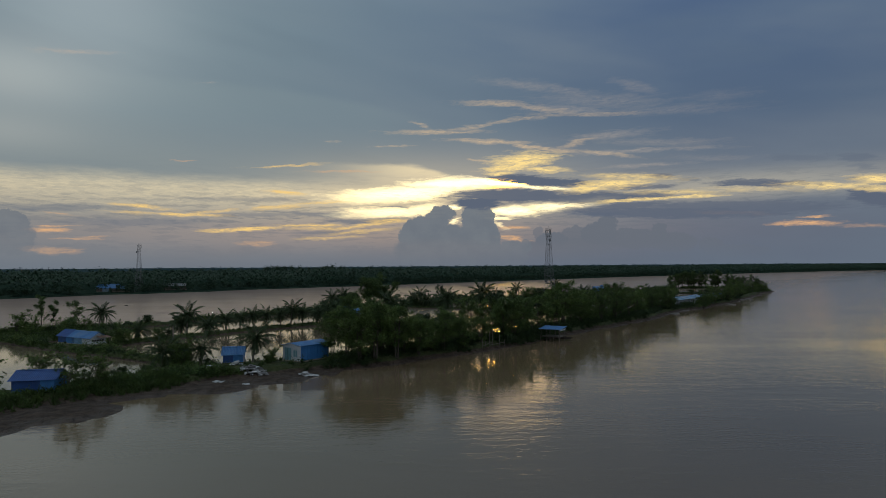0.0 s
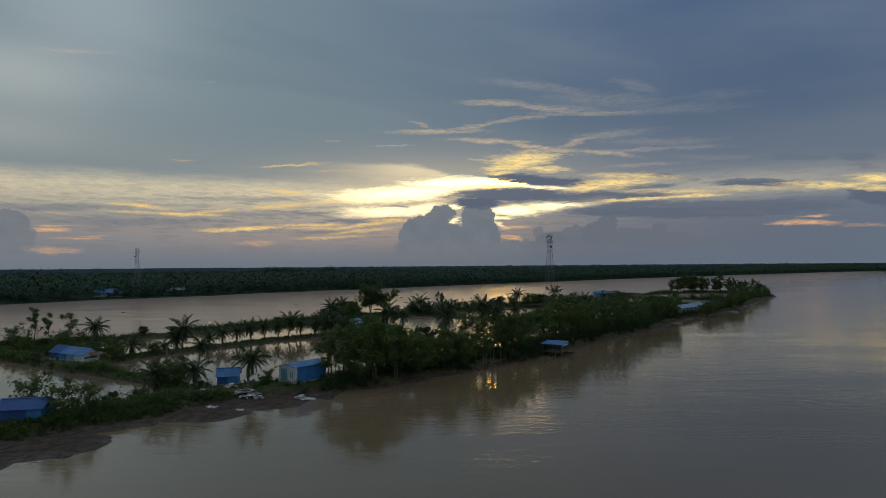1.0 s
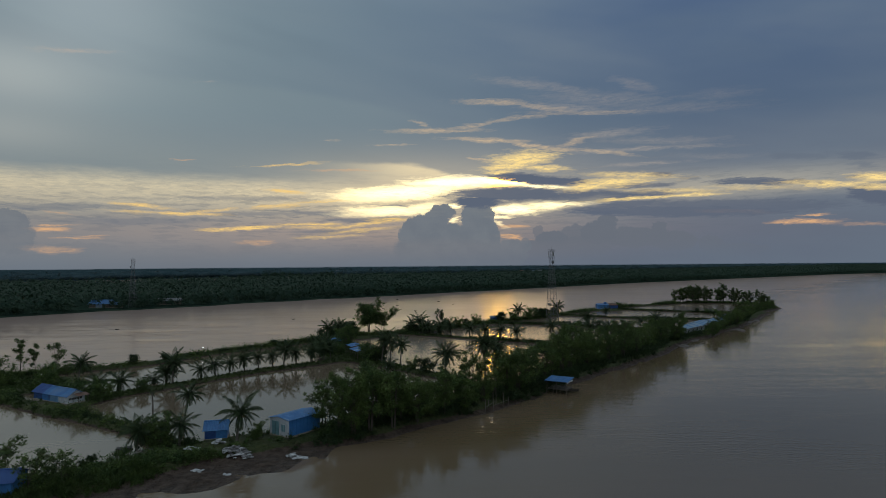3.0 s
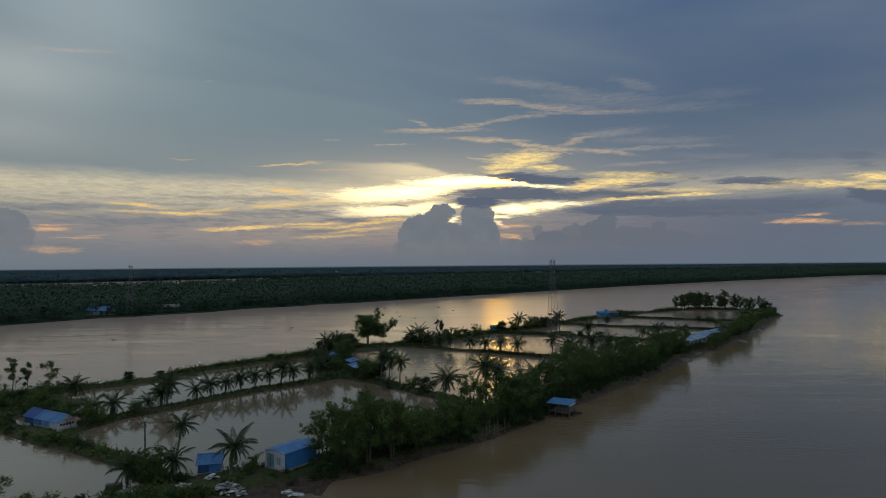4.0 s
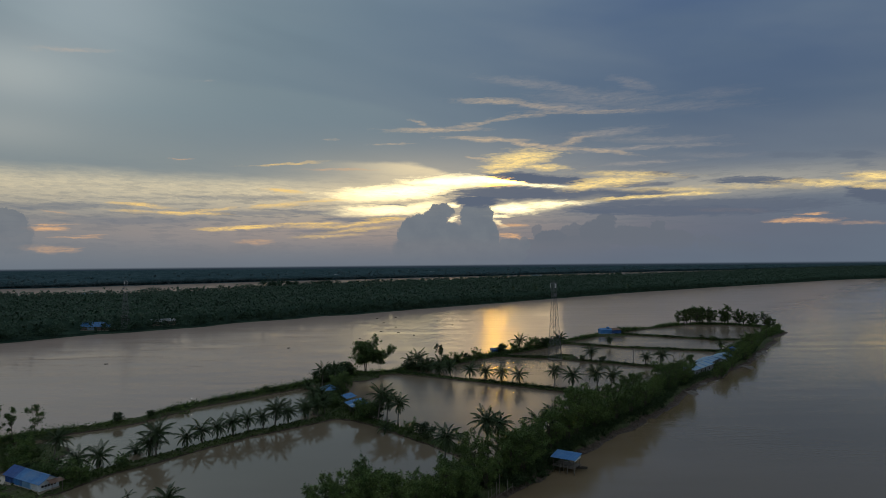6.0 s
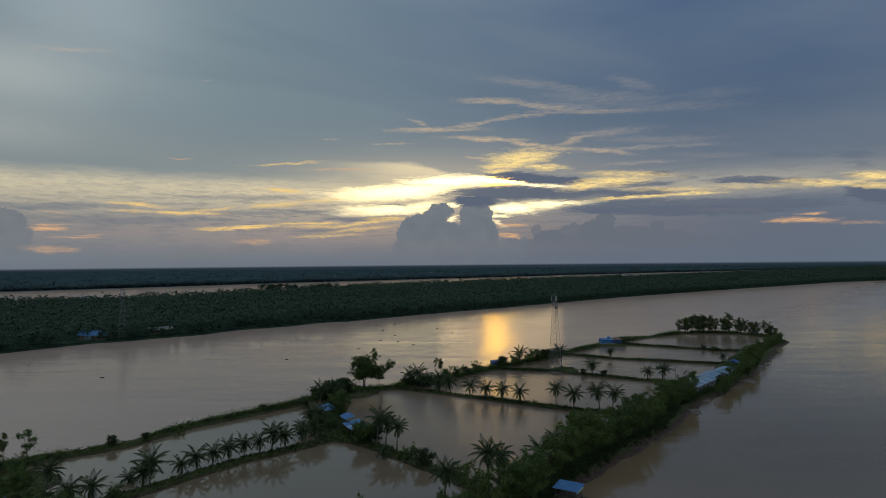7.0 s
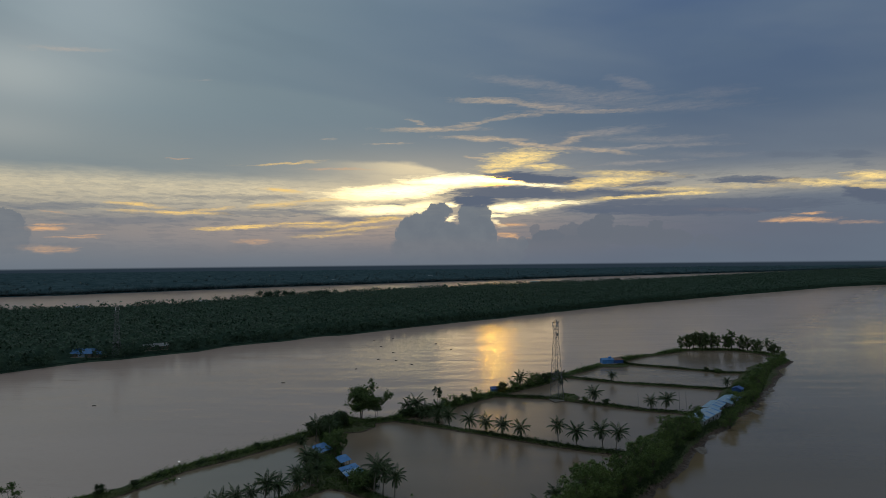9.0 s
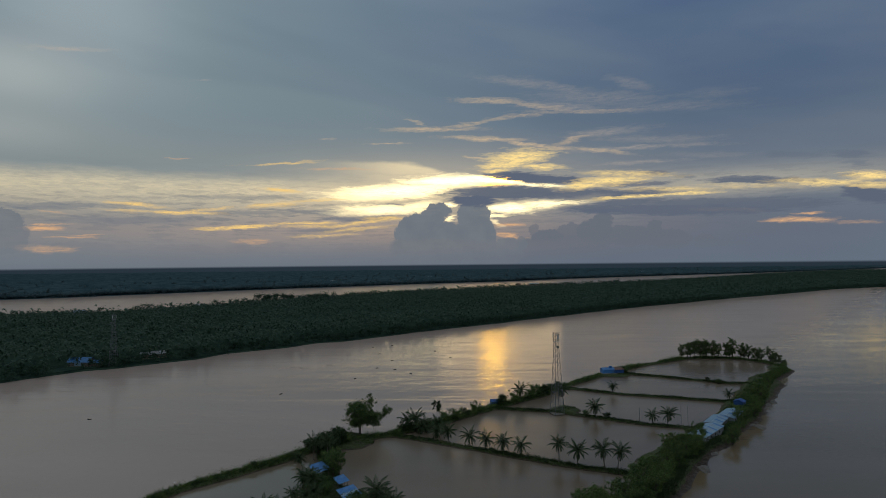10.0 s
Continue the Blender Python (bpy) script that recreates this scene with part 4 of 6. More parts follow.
r = random.Random(11)
PALM_ROW = [(-68.8, 152.9, 3.0), (-65.0, 150.5, 4.6), (-58.9, 157.5, 3.4), (-56.5, 160.3, 3.9), (-53.9, 162.9, 3.6), (-50.7, 165.5, 3.8), (-47.8, 168.2, 3.6), (-44.7, 171.2, 3.5), (-42.5, 174.0, 4.9), (-39.6, 176.5, 3.9), (-35.9, 180.5, 3.6), (-33.0, 183.5, 4.2), (-62.5, 149.0, 5.2), (-80.5, 140.1, 8.0), (-72.4, 143.5, 4.4), (-76.0, 142.2, 4.3)]
CROSS_ROW = [(-11.3, 261.6, 3.8), (-7.8, 259.3, 4.2), (-3.4, 258.0, 4.0), (1.2, 258.9, 4.6), (-5.2, 255.5, 4.2), (0.3, 249.3, 4.0), (5.5, 243.2, 4.1), (12.5, 238.6, 3.7), (18.2, 234.7, 3.6), (24.1, 230.8, 3.6), (30.0, 227.0, 3.5), (41.0, 218.8, 4.8), (46.4, 216.0, 4.4), (53.9, 211.8, 5.4), (57.6, 210.2, 5.0)]
BACK_ROW = [(67.7, 275.6, 4.0), (87.1, 263.4, 3.2), (92.4, 261.0, 4.2), (87.9, 321.5, 3.0), (136.3, 301.0, 2.6), (40, 306, 4.5), (58.5, 297, 6.0)]
HUT_ROW = [(-15.3, 178.5, 6.6), (-12.6, 175.9, 5.8), (-9.4, 173.0, 5.6), (-37, 200, 5.0), (-35, 222, 6.0), (-40.5, 226, 6.5)]
SHORE_ROW = [(-42.1, 108.0, 6.8), (-30.2, 100.6, 4.6), (-38.7, 99.0, 3.4), (-44.0, 96.0, 4.2), (3.0, 129.0, 8.5), (12.0, 137.0, 9.5), (14.5, 141.0, 8.0), (25.5, 150.0, 6.0), (30.0, 161, 5.5), (-12, 168, 3.0)]
protos = [make_palm(20 + i, h, L, n, lean, lab, "coconut palms") for i, (h, L, n, lean, lab) in enumerate((
    (3.2, 3.6, 28, 0.3, "young coconut palm with arching green fronds on a dike"),
    (3.8, 3.8, 30, 0.5, "short coconut palm with full drooping crown beside a pond"),
    (5.2, 3.6, 30, 0.8, "coconut palm with a slender leaning trunk"),
    (8.0, 3.5, 32, 1.1, "tall coconut palm with a grey ringed trunk"),
))]
used = set()
for row in (PALM_ROW, CROSS_ROW, BACK_ROW, HUT_ROW, SHORE_ROW):
    for x, y, h in row:
        i = min(range(4), key=lambda k: abs((3.8, 4.4, 5.6, 8.0)[k] - h) + r.uniform(0, 0.7))
        sc = max(0.75, min(1.25, h / (3.8, 4.4, 5.6, 8.0)[i])) * (1.3 if row in (CROSS_ROW, BACK_ROW) else 1.12)
        if i in used:
            again(protos[i], x, y, r.uniform(0, 360), sc)
        else:
            used.add(i)
            put(protos[i], x, y, r.uniform(0, 360), sc)

# the bare leaning trunk of a dying palm on the shed dike
dying = make_palm(41, 6.0, 1.6, 9, 0.3, "nearly bare dying palm with few short fronds", "", 0.3)
put(dying, -48.0, 109.6)

# riverside mangrove trees, from open young ones to dense old ones
kinds = [
    make_tree("mangrove_tree", 51, 9.6, 2.7, 11270, 0.205, leaf_bright, 4, 0.2, "tall feathery mangrove tree on the muddy river bank", group="riverside trees", open_crown=1.0),
    make_tree("mangrove_tree", 52, 8.6, 3.0, 11270, 0.205, leaf_bright, 5, 0.12, "broad bushy mangrove tree leaning over the mud", group="riverside trees", open_crown=1.0),
    make_tree("mangrove_tree", 53, 9.0, 2.9, 11730, 0.205, leaf_mid, 4, 0.14, "dark green mangrove tree with dense crown", group="riverside trees", open_crown=1.05),
    make_tree("mangrove_tree", 54, 6.6, 2.8, 9430, 0.205, leaf_bright, 5, 0.15, "low spreading mangrove tree with pale green leaves", group="riverside trees", open_crown=1.0),
    make_tree("mangrove_tree", 55, 8.4, 2.6, 6000, 0.22, leaf_bright, 3, 0.3, "thin open mangrove tree with airy crown", group="riverside trees", open_crown=0.95),
]
THICKET = [(-17.5, 106.6, 0.91, 4), (-14.6, 105.8, 1.05, 0), (-12.2, 104.6, 1.0, 1), (-9.6, 106.2, 1.14, 0), (-13.0, 110.0, 1.08, 4), (-9.0, 110.5, 1.2, 2), (-6.0, 109.0, 1.08, 0), (-5.0, 113.0, 0.97, 3), (-7.5, 115.0, 0.85, 3), (-2.0, 112.5, 0.91, 1), (0.5, 115.5, 0.89, 3), (-1.0, 119.5, 0.79, 4), (2.8, 117.0, 0.84, 0), (4.0, 121.5, 0.84, 2), (7.0, 121.0, 0.84, 3), (5.5, 125.5, 0.79, 4), (8.8, 131.0, 1.16, 4), (10.8, 127.0, 0.89, 3), (13.5, 131.5, 1.05, 4), (16.6, 133.2, 1.05, 2), (19.0, 135.5, 1.13, 1), (16.5, 139.5, 1.0, 4), (21.5, 139.0, 1.05, 2), (22.5, 144.0, 1.05, 4)]
UPPER = [(27.0, 149, 1.3, 4), (29.5, 153.5, 1.35, 4), (32.5, 156.0, 1.25, 0), (35.5, 161.0, 1.25, 4), (38.0, 164.5, 1.1, 2), (41.5, 167.0, 1.05, 1), (40.0, 170.5, 1.0, 4), (44.5, 170.5, 1.0, 3), (45.5, 173.5, 1.1, 1), (49.5, 175.0, 1.0, 2), (51.0, 181.0, 1.15, 0), (55.5, 181.5, 1.1, 2), (57.5, 187.5, 1.1, 1), (61.5, 187.5, 1.0, 3), (60.5, 193.0, 1.15, 2), (66.0, 194.5, 1.1, 1), (66.5, 200.5, 1.05, 2), (70.5, 201.5, 1.0, 3), (72.5, 208.0, 1.1, 1), (76.5, 209.5, 0.95, 2), (76.0, 215.0, 1.0, 1), (82.5, 219.0, 0.95, 2), (82.0, 224.5, 0.9, 3)]
BEYOND = [(86.5, 222.5, 0.8, 3), (90, 228.5, 0.8, 2), (107, 238, 0.75, 2), (110.5, 244.5, 0.85, 3), (114.5, 250, 0.85, 2), (119, 254.5, 0.9, 1), (122, 261, 0.9, 3), (128, 268, 0.85, 2), (133, 272, 0.8, 3), (137, 280, 0.85, 1), (142, 285, 0.8, 2), (147, 294, 0.85, 3), (151, 300, 0.8, 2), (157, 308, 0.75, 3), (163, 318, 0.8, 1), (168, 326, 0.7, 3), (175, 336, 0.75, 2), (182, 346, 0.7, 3), (189, 355, 0.7, 1), (196, 364, 0.6, 3), (203, 373, 0.55, 3)]
used = set()
for row in (THICKET, UPPER, BEYOND):
    for x, y, sc, k in row:
        if row is not THICKET:
            sc *= r.choice((0.72, 0.85, 1.0, 1.12, 1.28)) * (0.86 if row is UPPER else 1.0)
            k = r.choice((k, k, 4, 0))
        if k in used:
            again(kinds[k], x, y, r.uniform(0, 360), sc * r.uniform(0.92, 1.08))
        else:
            used.add(k)
            put(kinds[k], x, y, r.uniform(0, 360), sc)

# trees that stand by themselves
big = make_tree("almond_tree", 61, 11.6, 5.4, 30000, 0.31, leaf_mid, 5, 0.28, "large spreading tree with layered dark crown on the bank", open_crown=0.95)
put(big, -28.5, 253.0)
wing = make_tree("almond_tree", 65, 8.6, 4.6, 11000, 0.33, leaf_mid, 2, 0.45, "smaller spreading tree with flat layered crown", open_crown=0.95)
put(wing, -22.8, 253.6)
thin = make_tree("slender_tree", 63, 9.5, 2.2, 1700, 0.36, leaf_dark, 1, 0.55, "slender tree with a small open crown on the far bank")
put(thin, 0.6, 272.5)
for i, (x, y, h, w, st) in enumerate(((-107.8, 160.6, 8.8, 1.7, 1), (-104.8, 162.0, 8.2, 1.6, 1), (-101.6, 166.0, 6.6, 2.2, 1))):
    t = make_tree("slender_tree", 70 + i, h, w, 1500, 0.26, leaf_mid, st, 0.35, ("tall thin tree with sparse leaves", "narrow upright tree with clumped leaves", "wind-bent slender tree leaning over the dike")[i], open_crown=1.3)
    put(t, x, y, 0, 1.2, None, 12 if i == 2 else 0)
screen = [make_tree("casuarina_tree", 80 + i, (11.5, 10.5, 12.5)[i], (2.7, 3.0, 2.5)[i], 7500, 0.30, leaf_mid, (4, 5, 4)[i], 0.2, "tall thin-stemmed tree in a row on the end dike", group="end dike trees", open_crown=1.0) for i in range(3)]
ROW_END = [(164, 424.5, 0.8), (168, 425, 0.95), (172.5, 425, 1.0), (176.5, 424.5, 1.1), (180.5, 424.5, 1.12), (184, 424, 1.05), (188, 423.5, 0.95), (193, 423, 0.95), (197, 422.5, 1.02), (201, 419.5, 1.0), (204.5, 416, 0.98), (207, 413.5, 0.75), (209.5, 409.5, 0.7), (212.5, 405, 0.78), (214, 401.5, 0.75), (215, 398, 0.65)]
for i, (x, y, sc) in enumerate(ROW_END):
    if i < 3:
        put(screen[i], x, y, r.uniform(0, 360), sc)
    else:
        again(screen[r.randrange(3)], x, y, r.uniform(0, 360), sc * r.uniform(0.85, 1.12))
    if i % 2:
        again(screen[r.randrange(3)], x + 2.0, y + r.uniform(-0.8, 0.8), r.uniform(0, 360), sc * r.uniform(0.7, 0.95))

# bushes: round clumps on short stems
bush_kinds = [make_tree("bush", 90 + i, 2.6, 1.6, 3000, 0.2, (leaf_bright, leaf_mid, leaf_dark)[i], 3, 0.1, ("leafy green bush on a grassy dike", "dense dark bush at the water's edge", "low rounded shrub on the bank")[i], "bush", "bank bushes", 1.5) for i in range(3)]
BUSHES = [(-38.3, 236, 2.2), (-35, 241, 2.0), (-40, 232, 1.8), (-33.5, 243.5, 1.6), (-44, 236, 1.4), (-36, 229, 1.9), (-12.5, 256, 1.1), (-9, 258.5, 1.2), (4, 270.5, 1.5), (9, 274, 1.6), (13, 279.5, 1.3), (17.5, 284.0, 1.6), (28, 296.5, 1.2), (45, 311, 1.6), (49, 315.5, 1.9), (53, 319, 1.7), (57, 324, 1.4), (62, 331, 1.2), (110, 374, 1.5), (37, 303, 1.7), (30.5, 297.5, 1.7), (-18.5, 180, 1.9), (-16.5, 180.5, 1.6), (-5.5, 166.5, 1.1), (-1.5, 161, 1.3)]
MORE_BUSHES = [(-95, 153, 1.8), (-98, 158, 1.5), (-91, 146, 1.9), (-88, 141, 1.6), (-102, 148, 2.0), (-79, 136, 2.2), (-76, 137.5, 2.0), (-71, 134, 1.7), (-82, 137.5, 1.9), (-66, 141.5, 1.3), (-74, 190, 1.1), (-58, 217, 0.9), (-87, 178.5, 1.3), (-81, 184, 1.0), (-50, 85, 0.8), (-46.5, 88, 0.75), (-43.5, 91, 0.7), (-41.5, 98.5, 1.2), (-36.5, 97.5, 0.7), (-44, 101, 0.9), (-27.5, 101.5, 0.8), (-59, 78, 1.2), (-62.5, 76, 1.4), (-65, 82, 1.7), (151, 343, 1.3), (147, 347.5, 1.0), (64, 278, 1.2), (71.5, 273, 1.1)]
used = set()
for x, y, sc in BUSHES + [(x, y, s_ * 0.8) for x, y, s_ in MORE_BUSHES]:
    k = r.randrange(3)
    if k in used:
        again(bush_kinds[k], x, y, r.uniform(0, 360), sc * r.uniform(0.85, 1.1))
    else:
        used.add(k)
        put(bush_kinds[k], x, y, r.uniform(0, 360), sc)
for x, y, k, sc in ((-30.5, 207.5, 2, 0.9), (-29.2, 210.5, 4, 0.85), (-33.0, 213.5, 3, 0.95)):
    again(kinds[k], x, y, r.uniform(0, 360), sc)
for x, y, sc in ((-34.8, 202.5, 1.7), (-37.6, 205.0, 1.5), (-32.0, 199.5, 1.5), (-35.5, 198.0, 1.2), (-18.5, 187.0, 1.6), (-30.5, 194.0, 1.2)):
    again(bush_kinds[1], x, y, r.uniform(0, 360), sc)
for x, y, sc in ((-33.7, 196.3, 1.05), (-38.1, 187.8, 1.0), (-31.7, 186.8, 1.0), (-44.7, 224.0, 0.9), (-36.5, 200.8, 1.1)):
    again(protos[1], x, y, r.uniform(0, 360), sc)
small_tree = make_tree("shore_sapling", 97, 4.6, 2.0, 1700, 0.24, leaf_bright, 3, 0.2, "young leafy tree beside the blue hut", group="saplings", open_crown=1.2)
put(small_tree, -49.0, 79.4, 0, 1.05)
for x, y, sc in ((-42.0, 98.4, 1.25), (-40.8, 97.2, 1.05), (-46.6, 82.6, 0.95), (-57.5, 85.5, 1.2), (-62, 79.5, 1.3), (-64.5, 84.0, 1.4), (-27.6, 102.6, 0.55), (-111, 156, 1.1), (-114, 150, 1.0), (-95, 160, 0.8), (7.5, 150.5, 0.8), (22, 151, 0.9), (34, 166, 0.9), (104, 236.5, 0.8)):
    again(small_tree, x, y, r.uniform(0, 360), sc)


# trodden earth round the sheds and landing places
TRODDEN = [(-24.0, 100.5, 3.6), (-29.0, 98.0, 3.4), (-33.0, 98.5, 4.0), (-36.5, 96.5, 2.5), (-80.0, 128.5, 3.6), (-75.5, 126.0, 3.2), (-85.0, 131.5, 2.6), (-20.5, 102.5, 3.0), (100.0, 368.5, 5.0)]


def ground_cover(name, lines, step, spread, low, high, size, count, mat, seed, label, category, width=0.34, rise=-0.5, bare=0.94):
    """Low growth strewn over the banks, clear of the water's edge."""
    g = random.Random(seed)
    centres, radii = [], []
    for line, reach in lines:
        pts = along(line, step, g, reach)
        hs = bank_height(np.array([p[0] for p in pts]), np.array([p[1] for p in pts]))
        patch = smooth_noise(np.array([p[0] for p in pts]), np.array([p[1] for p in pts]), 9.0, 21)
        for (x, y), h, k in zip(pts, hs, patch):
            if any((x - cx) ** 2 + (y - cy) ** 2 < cr * cr for cx, cy, cr in TRODDEN) and g.random() < bare:
                continue
            if h > low and -135 < x < 230 and y > 32 and k > spread and math.hypot(x - 12.0, y - 125.0) > 3.5:
                s_ = g.uniform(*high) * (0.6 + 0.8 * k)
                centres.append((x, y, h + s_ * 0.35))
                radii.append(s_)
    me = quads_object(name, leaf_faces(centres, radii, int(len(centres) * count), size, seed, rise, width), mat, 3)
    return tagged(new(name, me), label, category, kind="stuff")


CLEARINGS = [([(-100, 152), (-84, 138), (-66, 137)], 7.0), ([(-38, 246), (-22, 251)], 8.0), ([(-30, 198), (-26, 186)], 6.0), ([(-118, 152), (-100, 156)], 8.0), ([(98, 371), (110, 373)], 6.0), ([(56, 292), (60, 288)], 4.0)]
ground_cover("grass", CLEARINGS * 3 + [(NEAR_BANK, 5.2), (NEAR_BANK, 5.2), (FAR_BANK, 2.4), (HUT_DIKE, 2.2), (PALM_DIKE, 2.2), (SHED_DIKE, 2.6)] + [(d, 1.6) for d in CROSS_DIKES], 0.12, 0.05, 0.5, (0.18, 0.36), 0.54, 11, leaf_grass, 5, "rough green grass over the dikes and banks", "grass", 0.13, -0.9)
ground_cover("shrub_growth", [(FAR_BANK, 1.8), (FAR_BANK, 1.4), (SHED_DIKE, 1.4)] + [(d, 1.1) for d in CROSS_DIKES], 0.5, 0.28, 0.6, (0.35, 0.85), 0.24, 75, leaf_dark, 6, "tangled low shrubs along the dikes", "shrubs")
ground_cover("shrub_growth", [(FAR_BANK, 1.9), (FAR_BANK, 1.5), (SHED_DIKE, 1.4)], 0.6, 0.12, 0.6, (0.4, 1.6), 0.24, 90, leaf_bright, 9, "green weedy growth covering the outer dike", "shrubs")
def beside(line, off):
    """The line moved to its right-hand side."""
    out = []
    for i, (x, y) in enumerate(line):
        (ax, ay), (bx, by) = line[max(i - 1, 0)], line[min(i + 1, len(line) - 1)]
        n = math.hypot(bx - ax, by - ay)
        out.append((x + (by - ay) / n * off, y - (bx - ax) / n * off))
    return out


WATERSIDE = beside(NEAR_BANK, 3.6)
ground_cover("waterside_shrubs", [(WATERSIDE[7:17], 2.6), (WATERSIDE[7:17], 2.2), (WATERSIDE[16:-2], 2.6), (beside(NEAR_BANK, 5.6)[9:-2], 1.3)], 0.6, 0.16, -0.15, (0.5, 1.4), 0.30, 120, leaf_dark, 12, "dark shrubs and roots overhanging the river's edge", "shrubs")
ground_cover("undergrowth", [(beside(NEAR_BANK, 1.6)[1:8], 2.2), (beside(NEAR_BANK, 2.4)[1:8], 1.6)], 0.4, 0.1, 0.5, (0.4, 0.85), 0.22, 130, leaf_mid, 18, "dark leafy growth along the foot of the river bank", "undergrowth")
ground_cover("undergrowth", [(NEAR_BANK[1:], 3.8), (NEAR_BANK[6:], 4.2), (NEAR_BANK[16:], 3.5)], 0.6, 0.2, 0.65, (0.4, 1.0), 0.24, 120, leaf_mid, 8, "dense shrubs and young mangroves along the river bank", "undergrowth")

REED_LINE = beside(NEAR_BANK, 4.4)[1:6]
ground_cover("reeds", [(REED_LINE, 1.6), (REED_LINE, 2.4)], 0.16, 0.08, 0.18, (0.3, 0.7), 0.85, 26, leaf_grass, 27, "tall dark reeds at the edge of the mud", "reeds", 0.06, -1.3)

# the edge of the plantation: bushy trees down to the water
g = random.Random(15)
centres, radii = [], []
x = -560.0
while x < 1500:
    y = float(at_x(FAR_SHORE, x))
    for k in range(3):
        if not (-243 < x < -227) or g.random() < 0.15:
            rr = g.uniform(2.0, 4.2)
            centres.append((x + g.uniform(-3, 3), y + 2 + k * 4 + g.uniform(0, 4), 1.0 + rr * g.uniform(0.5, 1.0) + k * 1.2))
            radii.append(rr)
    x += 4.2 if x < 500 else 9.0
tagged(new("shore_woods", quads_object("shore_woods", leaf_faces(centres, radii, len(centres) * 85, 1.1, 16), leaf_far, 3)), "dark bushy trees along the far river bank", "woods", kind="stuff")
mound, mr = [], []
for i in range(420):
    px = g.uniform(-560, 1100) if i % 3 else g.uniform(-420, 500)
    f0, b0 = float(at_x(FAR_SHORE, px)), float(at_x(BACK_SHORE, px))
    py = f0 + (b0 - f0) * (g.uniform(0.04, 0.97) if i % 3 else g.uniform(0.93, 0.99))
    if math.hypot(px + 230, py - 425) > 45:
        for k in range(2):
            mound.append((px + g.uniform(-4, 4), py + g.uniform(-4, 4), g.uniform(8, 14)))
            mr.append(g.uniform(2.6, 5.0))
tagged(new("tall_grove", quads_object("tall_grove", leaf_faces(mound, mr, 42000, 1.3, 17), leaf_far, 3)), "broadleaf trees standing among and above the palm woods", "woods", kind="stuff")
fringe, fr = [], []
x = -1500.0
while x < 3000:
    y = float(at_x(THIRD_SHORE, x))
    for k in range(4):
        fringe.append((x + g.uniform(-7, 7), y + 4 + k * 9 + g.uniform(0, 9), g.uniform(3, 8) + k * 1.3))
        fr.append(g.uniform(4.0, 7.5))
    x += 11.0 if x < 900 else 20.0
for i in range(700):
    px = g.uniform(-1500, 2400)
    fringe.append((px, float(at_x(THIRD_SHORE, px)) + 40 + 1500 * g.random() ** 1.6, g.uniform(9, 16)))
    fr.append(g.uniform(4.0, 8.0))
tagged(new("distant_woods", quads_object("distant_woods", leaf_faces(fringe, fr, len(fringe) * 45, 2.6, 23), leaf_hazed, 3)), "dark woods with bluish haze in their colour along the second river", "woods", kind="stuff")
grove, gr = [], []
for i in range(30):
    grove.append((g.uniform(-300, -185), g.uniform(985, 1030), g.uniform(8, 16)))
    gr.append(g.uniform(4, 6.5))
tagged(new("riverside_grove", quads_object("riverside_grove", leaf_faces(grove, gr, 9000, 1.5, 19), leaf_far, 3)), "dense grove of tall trees beside the second river", "woods", kind="stuff")


# ---------------------------------------------------------------- sheds and huts
def wave_sheet(s, a, b, c, d, pitch=0.25, depth=0.03, thick=0.02):
    """A corrugated sheet with corners a, b along the eave and d, c along the ridge; its ribs run from eave to ridge."""
    a, b, c, d = (Vector(p) for p in (a, b, c, d))
    normal = (b - a).cross(d - a).normalized()
    n = max(4, min(120, int((b - a).length / pitch) * 2))
    lo, hi, lo2, hi2 = [], [], [], []
    for i in range(n + 1):
        u = i / n
        o = normal * (depth if i % 2 else -depth)
        lo.append(a.lerp(b, u) + o)
        hi.append(d.lerp(c, u) + o)
        lo2.append(a.lerp(b, u) + o - normal * thick)
        hi2.append(d.lerp(c, u) + o - normal * thick)
    s.strip([lo, hi, hi2, lo2, lo])


def panel(s, a, b, z0, z1, thick=0.08):
    """An upright wall piece from a to b."""
    (ax, ay), (bx, by) = a, b
    L = math.hypot(bx - ax, by - ay)
    s.box(((ax + bx) / 2, (ay + by) / 2, (z0 + z1) / 2), (L, thick, z1 - z0), math.degrees(math.atan2(by - ay, bx - ax)))


def gable(s, x, y0, y1, z0, eave, ridge, thick=0.08):
    """A gable end wall across y at x."""
    ym = (y0 + y1) / 2
    for_x = (x - thick / 2, x + thick / 2)
    v = []
    for q in for_x:
        v += [(q, y0, z0), (q, y1, z0), (q, y1, eave), (q, ym, ridge), (q, y0, eave)]
    s.add(v, [(4, 3, 2, 1, 0), (5, 6, 7, 8, 9)] + [(i, (i + 1) % 5, 5 + (i + 1) % 5, 5 + i) for i in range(5)])


def battens(parent, x0, x1, y, z0, z1, mat, step=0.9, name="batten"):
    """Upright cover strips on a wall that faces -y."""
    x = x0 + step
    while x < x1 - 0.2:
        s = Shape()
        s.box((x, y, (z0 + z1) / 2), (0.06, 0.05, z1 - z0))
        part(name, s, mat, parent)
        x += step


